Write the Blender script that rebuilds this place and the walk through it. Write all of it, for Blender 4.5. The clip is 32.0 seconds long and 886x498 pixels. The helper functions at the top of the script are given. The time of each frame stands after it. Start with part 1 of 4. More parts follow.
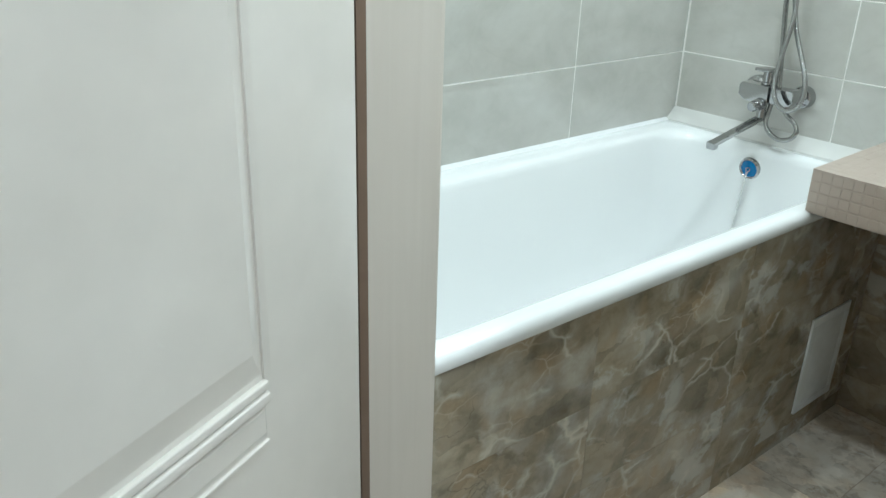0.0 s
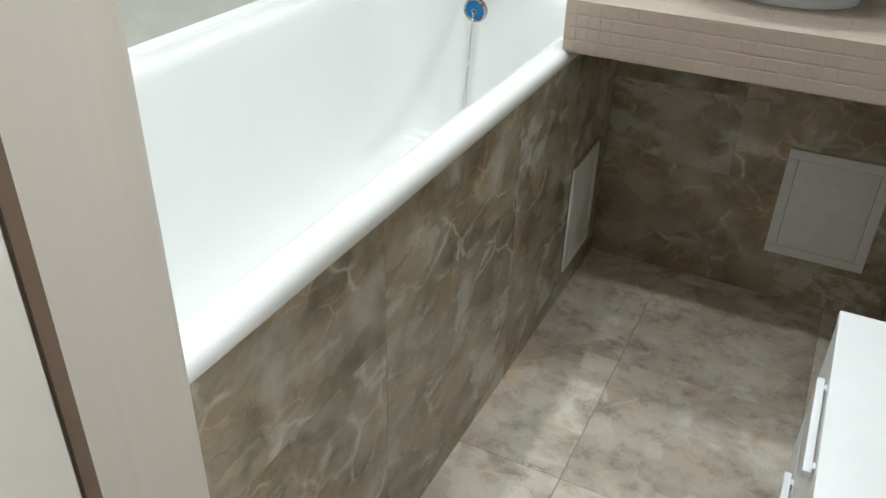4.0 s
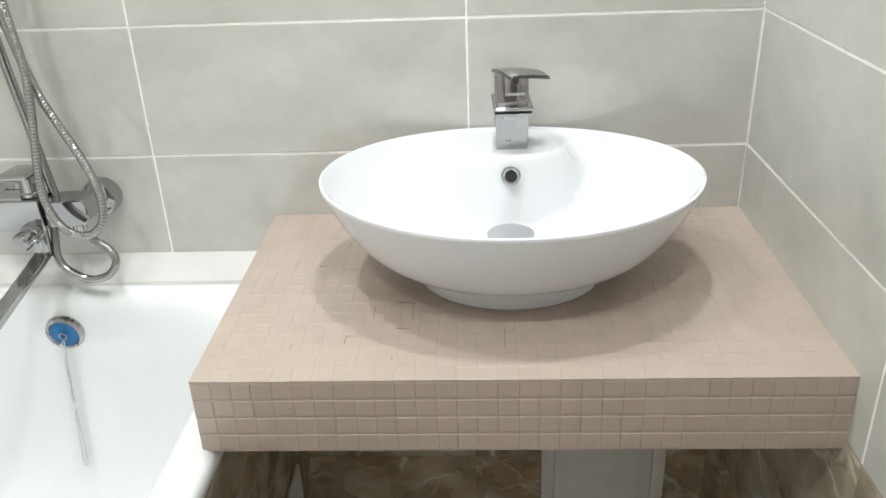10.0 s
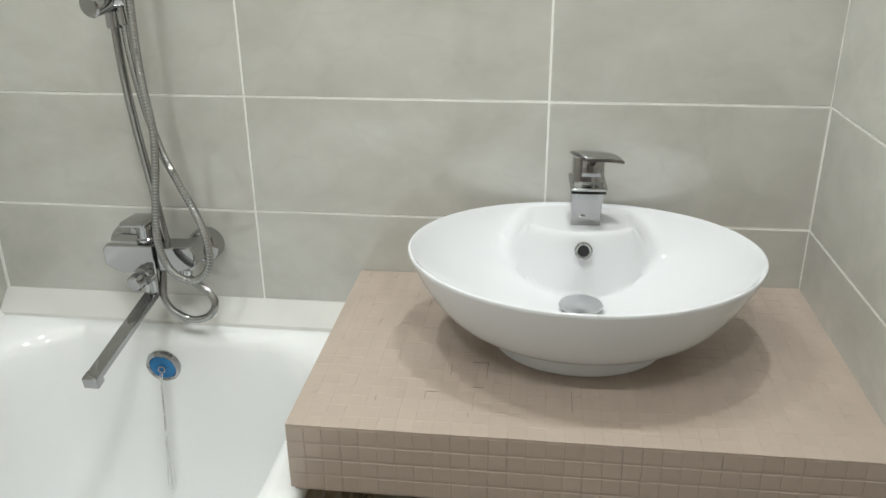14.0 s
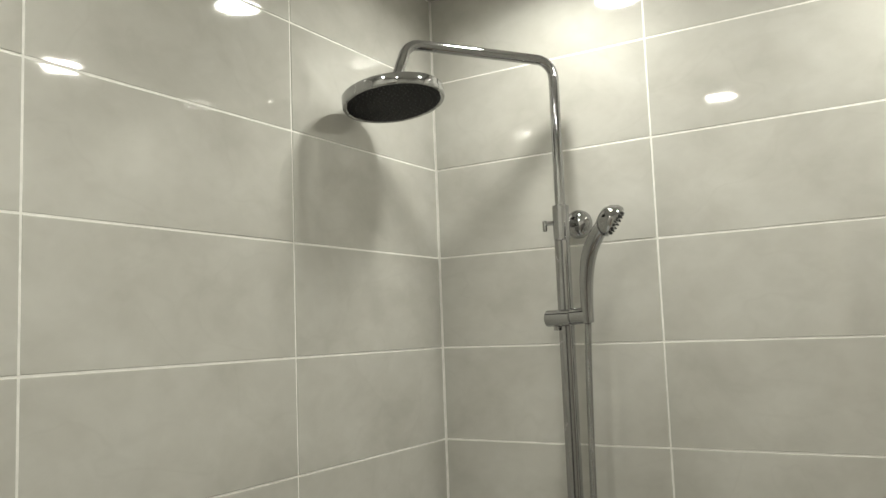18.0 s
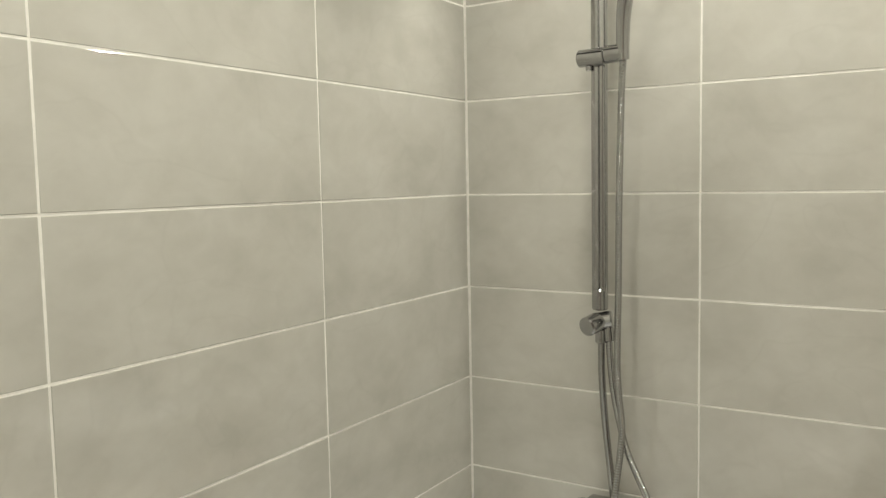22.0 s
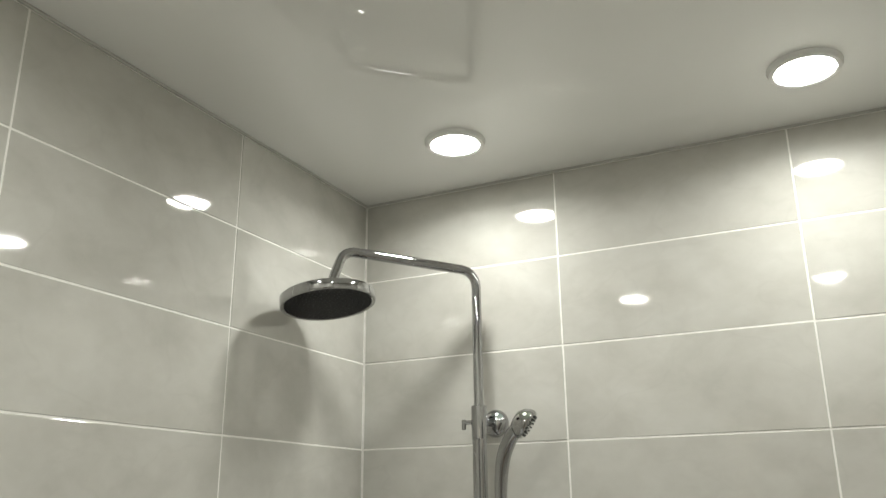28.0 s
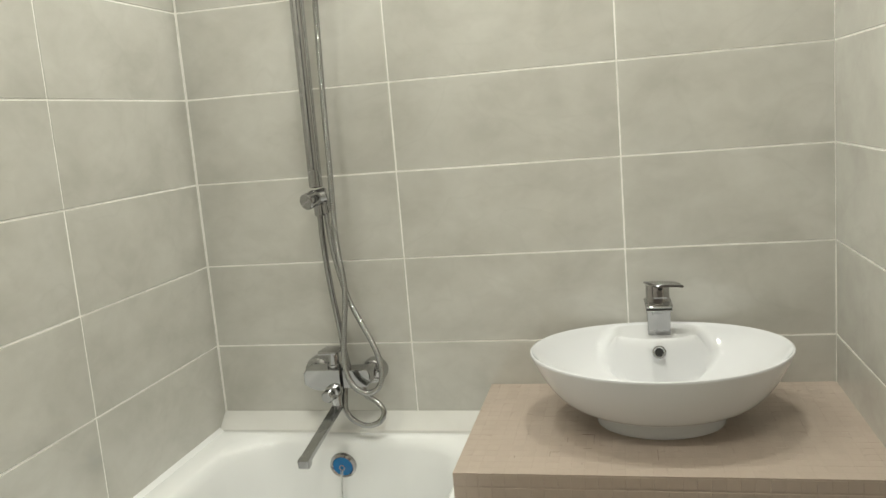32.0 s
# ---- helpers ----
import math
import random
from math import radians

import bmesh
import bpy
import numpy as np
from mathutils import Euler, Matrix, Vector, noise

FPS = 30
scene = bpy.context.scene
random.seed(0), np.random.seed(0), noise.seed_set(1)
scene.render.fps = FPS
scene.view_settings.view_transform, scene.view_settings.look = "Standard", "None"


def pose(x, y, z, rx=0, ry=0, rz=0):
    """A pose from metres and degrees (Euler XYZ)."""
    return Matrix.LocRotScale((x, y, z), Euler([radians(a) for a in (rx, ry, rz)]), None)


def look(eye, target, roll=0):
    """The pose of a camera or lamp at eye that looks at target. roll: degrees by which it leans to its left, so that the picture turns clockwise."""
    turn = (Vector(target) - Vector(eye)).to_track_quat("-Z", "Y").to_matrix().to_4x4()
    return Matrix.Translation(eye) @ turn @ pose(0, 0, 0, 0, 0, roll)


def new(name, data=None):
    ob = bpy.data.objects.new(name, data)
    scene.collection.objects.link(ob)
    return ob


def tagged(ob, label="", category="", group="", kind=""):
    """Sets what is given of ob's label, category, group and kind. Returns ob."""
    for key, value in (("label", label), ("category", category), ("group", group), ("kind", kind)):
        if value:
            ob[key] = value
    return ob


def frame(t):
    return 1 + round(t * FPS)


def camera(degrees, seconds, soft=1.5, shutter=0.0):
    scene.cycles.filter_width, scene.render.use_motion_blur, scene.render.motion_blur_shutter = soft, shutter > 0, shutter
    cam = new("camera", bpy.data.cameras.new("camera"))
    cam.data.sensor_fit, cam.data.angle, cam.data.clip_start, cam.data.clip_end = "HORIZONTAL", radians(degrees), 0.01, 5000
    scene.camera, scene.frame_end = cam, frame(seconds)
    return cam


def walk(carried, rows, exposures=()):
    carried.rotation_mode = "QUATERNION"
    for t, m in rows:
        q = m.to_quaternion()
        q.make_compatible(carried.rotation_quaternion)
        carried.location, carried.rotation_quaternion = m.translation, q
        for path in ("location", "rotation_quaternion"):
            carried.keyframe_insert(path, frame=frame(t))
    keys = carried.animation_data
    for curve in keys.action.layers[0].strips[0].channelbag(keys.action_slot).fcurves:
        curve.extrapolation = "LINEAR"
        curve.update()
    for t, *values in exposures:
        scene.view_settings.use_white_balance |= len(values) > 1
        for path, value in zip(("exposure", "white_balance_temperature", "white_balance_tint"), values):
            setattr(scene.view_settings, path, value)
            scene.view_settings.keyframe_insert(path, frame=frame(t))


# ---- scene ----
cam = camera(57.0, 32.0)
EXPOSURES = [
    (0.0, 0.49, 5380, -3), (1.0, 0.30, 5750, 3.5), (2.0, 0.08, 5750, 2), (2.5, 0.12, 5850, 3), (3.0, 0.35, 5850, 4), (6.0, 0.70, 5800, 5), (7.0, 0.89, 5900, 7), (8.0, 0.87, 5950, 8),
    (9.0, 0.90, 5950, 8), (10.0, 0.73, 5950, 8), (11.0, 0.47, 5870, 9), (12.0, 0.40, 5930, 8), (13.0, 0.44, 6000, 8), (14.0, 0.29, 6070, 6),
    (17.0, -0.02, 5970, 8), (18.0, -0.50, 6650, 5), (19.0, -0.45, 6780, 5), (20.0, -0.50, 6870, 6), (21.0, -0.24, 7000, 5), (22.0, -0.05, 6950, 6), (23.0, 0.00, 6250, 7), (24.0, -0.30, 6130, 6), (24.5, -0.42, 6090, 6.5),
    (26.5, -0.20, 5950, 7.5), (27.0, -0.53, 5900, 7), (28.0, -0.60, 6430, 6), (29.0, -1.02, 6540, 5.5), (30.0, -0.66, 6650, 4), (31.0, -0.68, 6640, 2), (31.5, -0.04, 6665, 3), (32.0, 0.15, 6690, 4)]
PATH = [
    (0, (1.489, -2.191, 1.324), (0.083, -1.008, 0.535), 1.8),
    (0.5, (1.575, -2.272, 1.336), (-0.065, -1.592, 0.416), 0.0),
    (1, (1.462, -2.306, 1.249), (-0.186, -1.605, 0.358), 2.2),
    (1.5, (1.549, -2.228, 1.35), (-0.108, -1.568, 0.445), 1.6),
    (2, (1.485, -2.126, 1.361), (-0.063, -1.158, 0.546), 1.9),
    (2.5, (1.334, -2.042, 1.298), (0.003, -0.786, 0.492), 2.9),
    (3, (1.227, -1.99, 1.253), (0.173, -0.533, 0.377), 2.1),
    (3.5, (1.186, -1.975, 1.2), (0.336, -0.464, 0.202), 1.7),
    (5.5, (1.146, -1.865, 1.266), (0.563, -0.291, 0.179), 1.5),
    (6, (1.14, -1.823, 1.302), (0.64, -0.211, 0.229), 2.5),
    (6.5, (1.156, -1.792, 1.319), (0.671, -0.133, 0.312), 2.4),
    (7, (1.163, -1.758, 1.326), (0.667, -0.055, 0.402), 2.7),
    (7.5, (1.122, -1.708, 1.329), (0.616, 0.018, 0.454), 2.5),
    (8, (1.061, -1.653, 1.334), (0.646, 0.11, 0.486), 2.6),
    (8.5, (1.028, -1.601, 1.342), (0.725, 0.194, 0.514), 2.4),
    (9, (1.039, -1.471, 1.317), (0.839, 0.347, 0.506), -0.5),
    (9.5, (1.027, -1.328, 1.33), (0.909, 0.483, 0.488), -2.1),
    (10, (1.021, -1.216, 1.329), (0.928, 0.584, 0.462), -2.2),
    (10.5, (1.0, -1.095, 1.345), (0.948, 0.681, 0.426), -1.8),
    (11, (0.99, -1.018, 1.351), (0.986, 0.738, 0.393), -1.5),
    (11.5, (0.987, -0.976, 1.338), (1.025, 0.763, 0.35), -1.9),
    (12, (0.987, -0.969, 1.336), (1.058, 0.752, 0.321), -1.5),
    (12.5, (0.98, -1.003, 1.34), (1.069, 0.719, 0.326), -0.4),
    (13, (0.993, -1.083, 1.346), (1.084, 0.664, 0.377), 1.1),
    (13.5, (1.016, -1.195, 1.379), (1.023, 0.61, 0.517), 1.0),
    (14, (0.995, -1.294, 1.401), (0.766, 0.538, 0.631), -0.5),
    (14.5, (0.927, -1.369, 1.415), (0.427, 0.431, 0.702), -1.6),
    (16.5, (0.971, -1.578, 1.628), (0.05, 0.177, 1.361), -1.9),
    (17, (0.973, -1.583, 1.686), (0.011, 0.169, 1.624), -2.4),
    (17.5, (0.968, -1.584, 1.731), (-0.039, 0.141, 1.819), -2.5),
    (18, (0.969, -1.577, 1.758), (-0.064, 0.124, 1.96), -2.2),
    (18.5, (0.978, -1.575, 1.785), (-0.065, 0.106, 2.077), -2.2),
    (19, (0.985, -1.579, 1.784), (-0.059, 0.092, 2.13), -2.1),
    (19.5, (0.984, -1.591, 1.763), (-0.068, 0.073, 2.114), -2.1),
    (20, (0.977, -1.603, 1.728), (-0.085, 0.06, 2.058), -1.8),
    (20.5, (0.952, -1.601, 1.676), (-0.115, 0.077, 1.893), -1.4),
    (21, (0.93, -1.586, 1.628), (-0.141, 0.101, 1.706), -1.2),
    (21.5, (0.915, -1.568, 1.589), (-0.152, 0.122, 1.536), -1.1),
    (22, (0.904, -1.548, 1.551), (-0.154, 0.141, 1.386), -1.1),
    (22.5, (0.898, -1.527, 1.517), (-0.142, 0.159, 1.243), -1.2),
    (23, (0.898, -1.511, 1.493), (-0.132, 0.169, 1.115), -1.3),
    (23.5, (0.894, -1.503, 1.471), (-0.124, 0.162, 1.001), -1.3),
    (24, (0.903, -1.502, 1.445), (-0.106, 0.136, 0.896), -1.2),
    (24.5, (0.899, -1.504, 1.423), (-0.099, 0.118, 0.812), -1.4),
    (26.5, (0.965, -1.609, 1.613), (-0.022, 0.129, 1.531), -0.6),
    (27, (1.0, -1.649, 1.681), (0.035, 0.095, 1.848), -0.5),
    (27.5, (1.013, -1.677, 1.744), (0.108, 0.055, 2.172), -0.4),
    (28, (1.041, -1.684, 1.794), (0.203, 0.028, 2.398), -0.6),
    (28.5, (1.071, -1.687, 1.818), (0.331, 0.026, 2.537), -1.3),
    (29, (1.081, -1.691, 1.82), (0.402, 0.029, 2.582), -2.0),
    (29.5, (1.083, -1.688, 1.771), (0.431, 0.06, 2.494), -2.3),
    (30, (1.084, -1.668, 1.717), (0.445, 0.153, 2.242), -2.5),
    (30.5, (1.102, -1.701, 1.671), (0.459, 0.156, 2.042), -2.4),
    (31, (1.128, -1.747, 1.599), (0.429, 0.12, 1.765), -2.0),
    (31.5, (1.104, -1.783, 1.514), (0.37, 0.078, 1.477), -3.6),
    (32, (1.015, -1.803, 1.428), (0.569, 0.122, 1.115), -4.7),
]
walk(cam, [(t, look(eye, target, roll)) for t, eye, target, roll in PATH], EXPOSURES)

# ---- world and light ----
world = bpy.data.worlds.new("world")
scene.world = world
world.use_nodes = True
world.node_tree.nodes["Background"].inputs[0].default_value = (0.02, 0.02, 0.022, 1)
world.node_tree.nodes["Background"].inputs[1].default_value = 0.3
LAMP_GLOW, LAMP_WATTS = 55.0, 3.7
HALL_POWER = 125.0

# ---- plan, in metres: x from the tub's wall, y from the shower wall (room is y < 0), z from the floor ----
W, L, CEIL = 1.432, 1.550, 2.535
TH, TW, Z0 = 0.202, 0.502, 0.713          # light tile pitch and the joint where the dark tiles end
DOOR_X0, DOOR_X1, DOOR_H = 0.701, 1.362, 2.03
WALL_S = 1.660                             # hall face of the door wall


# ---- materials ----
class Mat:
    """Small helper round a node material."""

    def __init__(self, name):
        self.m = bpy.data.materials.new(name)
        self.m.use_nodes = True
        self.t = self.m.node_tree
        self.b = self.t.nodes["Principled BSDF"]

    def node(self, kind, operation="", blend_type="", data_type="", feature=""):
        n = self.t.nodes.new(kind)
        if operation:
            n.operation = operation
        if data_type:
            n.data_type = data_type
        if blend_type:
            n.blend_type = blend_type
        if feature:
            n.feature = feature
        return n

    def link(self, a, b):
        self.t.links.new(a, b)

    def coords(self, spread=0.0):
        c = self.node("ShaderNodeTexCoord").outputs["Object"]
        if not spread:
            return c
        r = self.node("ShaderNodeObjectInfo").outputs["Random"]
        m = self.node("ShaderNodeVectorMath", operation="MULTIPLY_ADD")
        comb = self.node("ShaderNodeCombineXYZ")
        for k, f in enumerate((1.0, 2.3, 3.7)):
            s = self.node("ShaderNodeMath", operation="MULTIPLY")
            self.link(r, s.inputs[0])
            s.inputs[1].default_value = f * spread
            self.link(s.outputs[0], comb.inputs[k])
        self.link(comb.outputs[0], m.inputs[0])
        m.inputs[1].default_value = (1, 1, 1)
        self.link(c, m.inputs[2])
        return m.outputs[0]

    def noise(self, vec, scale, detail=3.0, rough=0.5, warp=0.0):
        n = self.node("ShaderNodeTexNoise")
        n.inputs["Scale"].default_value, n.inputs["Detail"].default_value = scale, detail
        n.inputs["Roughness"].default_value, n.inputs["Distortion"].default_value = rough, warp
        self.link(vec, n.inputs["Vector"])
        return n.outputs["Fac"]

    def ramp(self, fac, *stops):
        n = self.node("ShaderNodeValToRGB")
        el = n.color_ramp.elements
        while len(el) < len(stops):
            el.new(0.5)
        for e, (p, c) in zip(el, stops):
            e.position = p
            e.color = (*c, 1) if len(c) == 3 else c
        self.link(fac, n.inputs[0])
        return n.outputs[0]

    def mix(self, fac, a, b, how="MIX"):
        n = self.node("ShaderNodeMix", data_type="RGBA", blend_type=how)
        for sock, v in ((n.inputs[0], fac), (n.inputs[6], a), (n.inputs[7], b)):
            if isinstance(v, (int, float)):
                sock.default_value = v
            elif isinstance(v, tuple):
                sock.default_value = (*v, 1)
            else:
                self.link(v, sock)
        return n.outputs[2]

    def math(self, op, a, b=0.0):
        n = self.node("ShaderNodeMath", operation=op)
        for sock, v in zip(n.inputs, (a, b)):
            if isinstance(v, (int, float)):
                sock.default_value = v
            else:
                self.link(v, sock)
        return n.outputs[0]

    def bump(self, height, strength, distance=0.001):
        n = self.node("ShaderNodeBump")
        n.inputs["Strength"].default_value, n.inputs["Distance"].default_value = strength, distance
        self.link(height, n.inputs["Height"])
        self.link(n.outputs[0], self.b.inputs["Normal"])

    def done(self, color=None, rough=0.5, metal=0.0, spec=0.5, coat=0.0):
        for key, v in (("Base Color", color), ("Roughness", rough), ("Metallic", metal), ("Specular IOR Level", spec), ("Coat Weight", coat)):
            if v is None:
                continue
            if isinstance(v, (int, float)):
                self.b.inputs[key].default_value = v
            elif isinstance(v, tuple):
                self.b.inputs[key].default_value = (*v, 1)
            else:
                self.link(v, self.b.inputs[key])
        return self.m


def light_tile():
    """Cement-look glaze: soft clouds, lighter and darker wipes, a few faint threads."""
    m = Mat("glazed_grey_tile")
    v = m.coords(9.0)
    mp = m.node("ShaderNodeMapping")
    mp.inputs["Rotation"].default_value = (0.0, radians(35), 0.0)
    mp.inputs["Scale"].default_value = (1.0, 1.0, 1.35)
    m.link(v, mp.inputs["Vector"])
    cloud = m.noise(mp.outputs[0], 5.5, 5, 0.55, 0.35)
    smear = m.noise(mp.outputs[0], 17.0, 4, 0.55, 0.5)
    c = m.ramp(cloud, (0.28, (0.480, 0.467, 0.424)), (0.50, (0.546, 0.534, 0.490)), (0.72, (0.600, 0.590, 0.548)))
    c = m.mix(0.13, c, m.ramp(smear, (0.34, (0.40, 0.388, 0.350)), (0.66, (0.645, 0.635, 0.597))))
    thread = m.math("ABSOLUTE", m.math("SUBTRACT", m.noise(mp.outputs[0], 4.0, 3, 0.5, 0.5), 0.5))
    c = m.mix(m.ramp(thread, (0.0, (0.09,) * 3), (0.02, (0, 0, 0))), c, (0.37, 0.357, 0.318))
    m.bump(m.noise(v, 6, 2), 0.06, 0.004)
    return m.done(c, m.ramp(smear, (0.3, (0.030,) * 3), (0.7, (0.065,) * 3)), 0, 0.85)


def grout(name, rgb):
    m = Mat(name)
    v = m.coords()
    n = m.noise(v, 40, 4)
    d = tuple(x * 0.86 for x in rgb)
    m.bump(m.noise(v, 600, 2), 0.3, 0.0005)
    return m.done(m.ramp(n, (0.3, d), (0.7, rgb)), 0.55)


def marble(name, dark, mid, pale, vein, rough, spread):
    """Brown stone: broken angular fields, hazy pale drifts and a crackle of thin bright veins, all run aslant."""
    m = Mat(name)
    v = m.coords(11.0)
    mp = m.node("ShaderNodeMapping")
    mp.inputs["Rotation"].default_value = (0.0, radians(-38), 0.0)
    mp.inputs["Scale"].default_value = (1.0, 1.0, 1.35)
    m.link(v, mp.inputs["Vector"])

    def warp(src, scale, by, detail):
        nz = m.node("ShaderNodeTexNoise")
        nz.inputs["Scale"].default_value, nz.inputs["Detail"].default_value = scale, detail
        nz.inputs["Roughness"].default_value = 0.6
        m.link(src, nz.inputs["Vector"])
        w = m.node("ShaderNodeVectorMath", operation="MULTIPLY_ADD")
        m.link(nz.outputs["Color"], w.inputs[0])
        w.inputs[1].default_value = (by, by, by)
        m.link(src, w.inputs[2])
        return w.outputs[0]

    def cells(src, scale, feature):
        n = m.node("ShaderNodeTexVoronoi", feature=feature)
        n.inputs["Scale"].default_value = scale
        m.link(src, n.inputs["Vector"])
        return n

    def where(scale, lo, hi, top=1.0):
        return m.ramp(m.noise(v, scale, 2), (lo, (0.0,) * 3), (hi, (top,) * 3))

    bent = warp(mp.outputs[0], 5.0, 0.16, 4.0)
    # drifting ground and fine mottle
    ground = m.noise(bent, 10.0, 5, 0.58)
    c = m.ramp(ground, (0.32, dark), (0.52, mid), (0.72, tuple(0.85 * p + 0.15 * q for p, q in zip(mid, pale))))
    rust = m.ramp(m.noise(v, 9.0, 2), (0.52, (0.0,) * 3), (0.68, (0.62,) * 3))
    c = m.mix(rust, c, (1.02 * mid[0], 0.86 * mid[1], 0.68 * mid[2]))
    mottle = m.noise(v, 26.0, 8, 0.66)
    c = m.mix(0.40, c, m.ramp(mottle, (0.32, (0.36,) * 3), (0.68, (0.64,) * 3)), "OVERLAY")
    # angular broken fields, each a little lighter or darker
    field = cells(bent, 9.0, "F1")
    bw = m.node("ShaderNodeRGBToBW")
    m.link(field.outputs["Color"], bw.inputs[0])
    c = m.mix(1.0, c, m.ramp(bw.outputs[0], (0.2, (0.82,) * 3), (0.8, (1.14,) * 3)), "MULTIPLY")
    # hazy pale drifts that cling to the cracks
    big = cells(bent, 6.5, "DISTANCE_TO_EDGE").outputs["Distance"]
    haze = m.math("MULTIPLY", m.ramp(big, (0.0, (1.0,) * 3), (0.34, (0.0,) * 3)), where(5.5, 0.50, 0.62, 0.50))
    haze = m.math("MULTIPLY", haze, m.ramp(mottle, (0.35, (0.45,) * 3), (0.60, (1.0,) * 3)))
    c = m.mix(haze, c, pale)
    cloud = m.math("MULTIPLY", m.ramp(m.noise(bent, 7.0, 5, 0.6), (0.52, (0.0,) * 3), (0.59, (0.64,) * 3)), where(3.2, 0.51, 0.58))
    c = m.mix(cloud, c, pale)
    # crackle of veins: wide and thin, coming and going
    wide = m.math("MULTIPLY", m.ramp(big, (0.0, (1.0,) * 3), (0.016, (0.65,) * 3), (0.05, (0.0,) * 3)), where(7.0, 0.50, 0.62, 0.62))
    c = m.mix(wide, c, vein)
    small = cells(warp(mp.outputs[0], 9.0, 0.09, 3.0), 13.0, "DISTANCE_TO_EDGE").outputs["Distance"]
    thin = m.math("MULTIPLY", m.ramp(small, (0.0, (1.0,) * 3), (0.018, (0.5,) * 3), (0.045, (0.0,) * 3)), where(9.0, 0.54, 0.66, 0.34))
    c = m.mix(thin, c, vein)
    hair = m.math("ABSOLUTE", m.math("SUBTRACT", m.noise(bent, 8.0, 3, 0.5), 0.46))
    c = m.mix(m.math("MULTIPLY", m.ramp(hair, (0.0, (1.0,) * 3), (0.006, (0.0,) * 3)), where(6.0, 0.54, 0.64, 0.55)), c, tuple(0.35 * q for q in dark))
    own = m.ramp(m.node("ShaderNodeObjectInfo").outputs["Random"], (0.0, (1 - spread,) * 3), (1.0, (1 + spread,) * 3))
    c = m.mix(1.0, c, own, "MULTIPLY")
    m.bump(m.noise(v, 30, 4), 0.08, 0.002)
    return m.done(c, m.ramp(mottle, (0.3, (rough * 0.8,) * 3), (0.7, (rough * 1.3,) * 3)))


def plain(name, rgb, rough, metal=0.0, spec=0.5, grain=40.0, depth=0.04, bump=0.05, dist=0.001):
    m = Mat(name)
    v = m.coords(5.0)
    n = m.noise(v, grain, 4)
    lo, hi = tuple(x * (1 - depth) for x in rgb), tuple(min(1, x * (1 + depth)) for x in rgb)
    m.bump(m.noise(v, grain * 3, 3), bump, dist)
    return m.done(m.ramp(n, (0.3, lo), (0.7, hi)), rough, metal, spec)


def mosaic(name):
    m = Mat(name)
    v = m.coords(0.0)
    r = m.node("ShaderNodeObjectInfo").outputs["Random"]
    g = m.node("ShaderNodeNewGeometry").outputs["Random Per Island"]
    tone = m.math("FRACT", m.math("ADD", r, g))
    c = m.ramp(tone, (0.0, (0.432, 0.354, 0.294)), (0.5, (0.444, 0.365, 0.304)), (1.0, (0.457, 0.377, 0.315)))
    c = m.mix(0.25, c, m.ramp(m.noise(v, 14, 5), (0.3, (0.36, 0.296, 0.242)), (0.7, (0.52, 0.440, 0.377))))
    mp = m.node("ShaderNodeMapping")
    mp.inputs["Scale"].default_value = (2.2, 0.5, 1.0)
    m.link(v, mp.inputs["Vector"])
    haze = m.ramp(m.noise(mp.outputs[0], 22, 3), (0.40, (0.0,) * 3), (0.68, (0.16,) * 3))
    c = m.mix(haze, c, (0.27, 0.222, 0.180))
    m.bump(m.noise(v, 220, 3), 0.15, 0.0006)
    return m.done(c, 0.30)


def chrome(name, rgb=(0.42, 0.42, 0.425), rough=0.06):
    m = Mat(name)
    v = m.coords(3.0)
    r = m.ramp(m.noise(v, 25, 3), (0.35, (rough * 0.7,) * 3), (0.7, (rough * 1.6,) * 3))
    return m.done(rgb, r, 1.0)


def emitter(name, rgb, strength):
    m = Mat(name)
    m.b.inputs["Base Color"].default_value = (0.8, 0.8, 0.8, 1)
    m.b.inputs["Emission Color"].default_value = (*rgb, 1)
    m.b.inputs["Emission Strength"].default_value = strength
    return m.m


def wood(name, a, b, scale=3.0, stretch=(1.0, 14.0, 14.0)):
    m = Mat(name)
    v = m.coords(7.0)
    mp = m.node("ShaderNodeMapping")
    mp.inputs["Scale"].default_value = stretch
    m.link(v, mp.inputs["Vector"])
    n = m.noise(mp.outputs[0], scale, 6, 0.6, 1.2)
    m.bump(n, 0.1, 0.001)
    return m.done(m.ramp(n, (0.3, a), (0.7, b)), 0.4)


def blotched(name, dark, light):
    """Taupe film with soft darker diamond blotches and a faint pale drift."""
    m = Mat(name)
    v = m.coords(3.0)
    mp = m.node("ShaderNodeMapping")
    mp.inputs["Scale"].default_value = (1.0, 1.0, 0.62)
    m.link(v, mp.inputs["Vector"])
    n = m.node("ShaderNodeTexVoronoi", feature="SMOOTH_F1")
    n.inputs["Scale"].default_value, n.inputs["Smoothness"].default_value = 9.0, 0.25
    m.link(mp.outputs[0], n.inputs["Vector"])
    c = m.ramp(n.outputs["Distance"], (0.28, dark), (0.42, light))
    drift = m.noise(v, 3.5, 5, 0.6, 0.6)
    c = m.mix(m.ramp(drift, (0.50, (0.0,) * 3), (0.70, (0.45,) * 3)), c, tuple(1.5 * q for q in light))
    m.bump(m.noise(v, 60, 3), 0.05, 0.001)
    return m.done(c, 0.30)


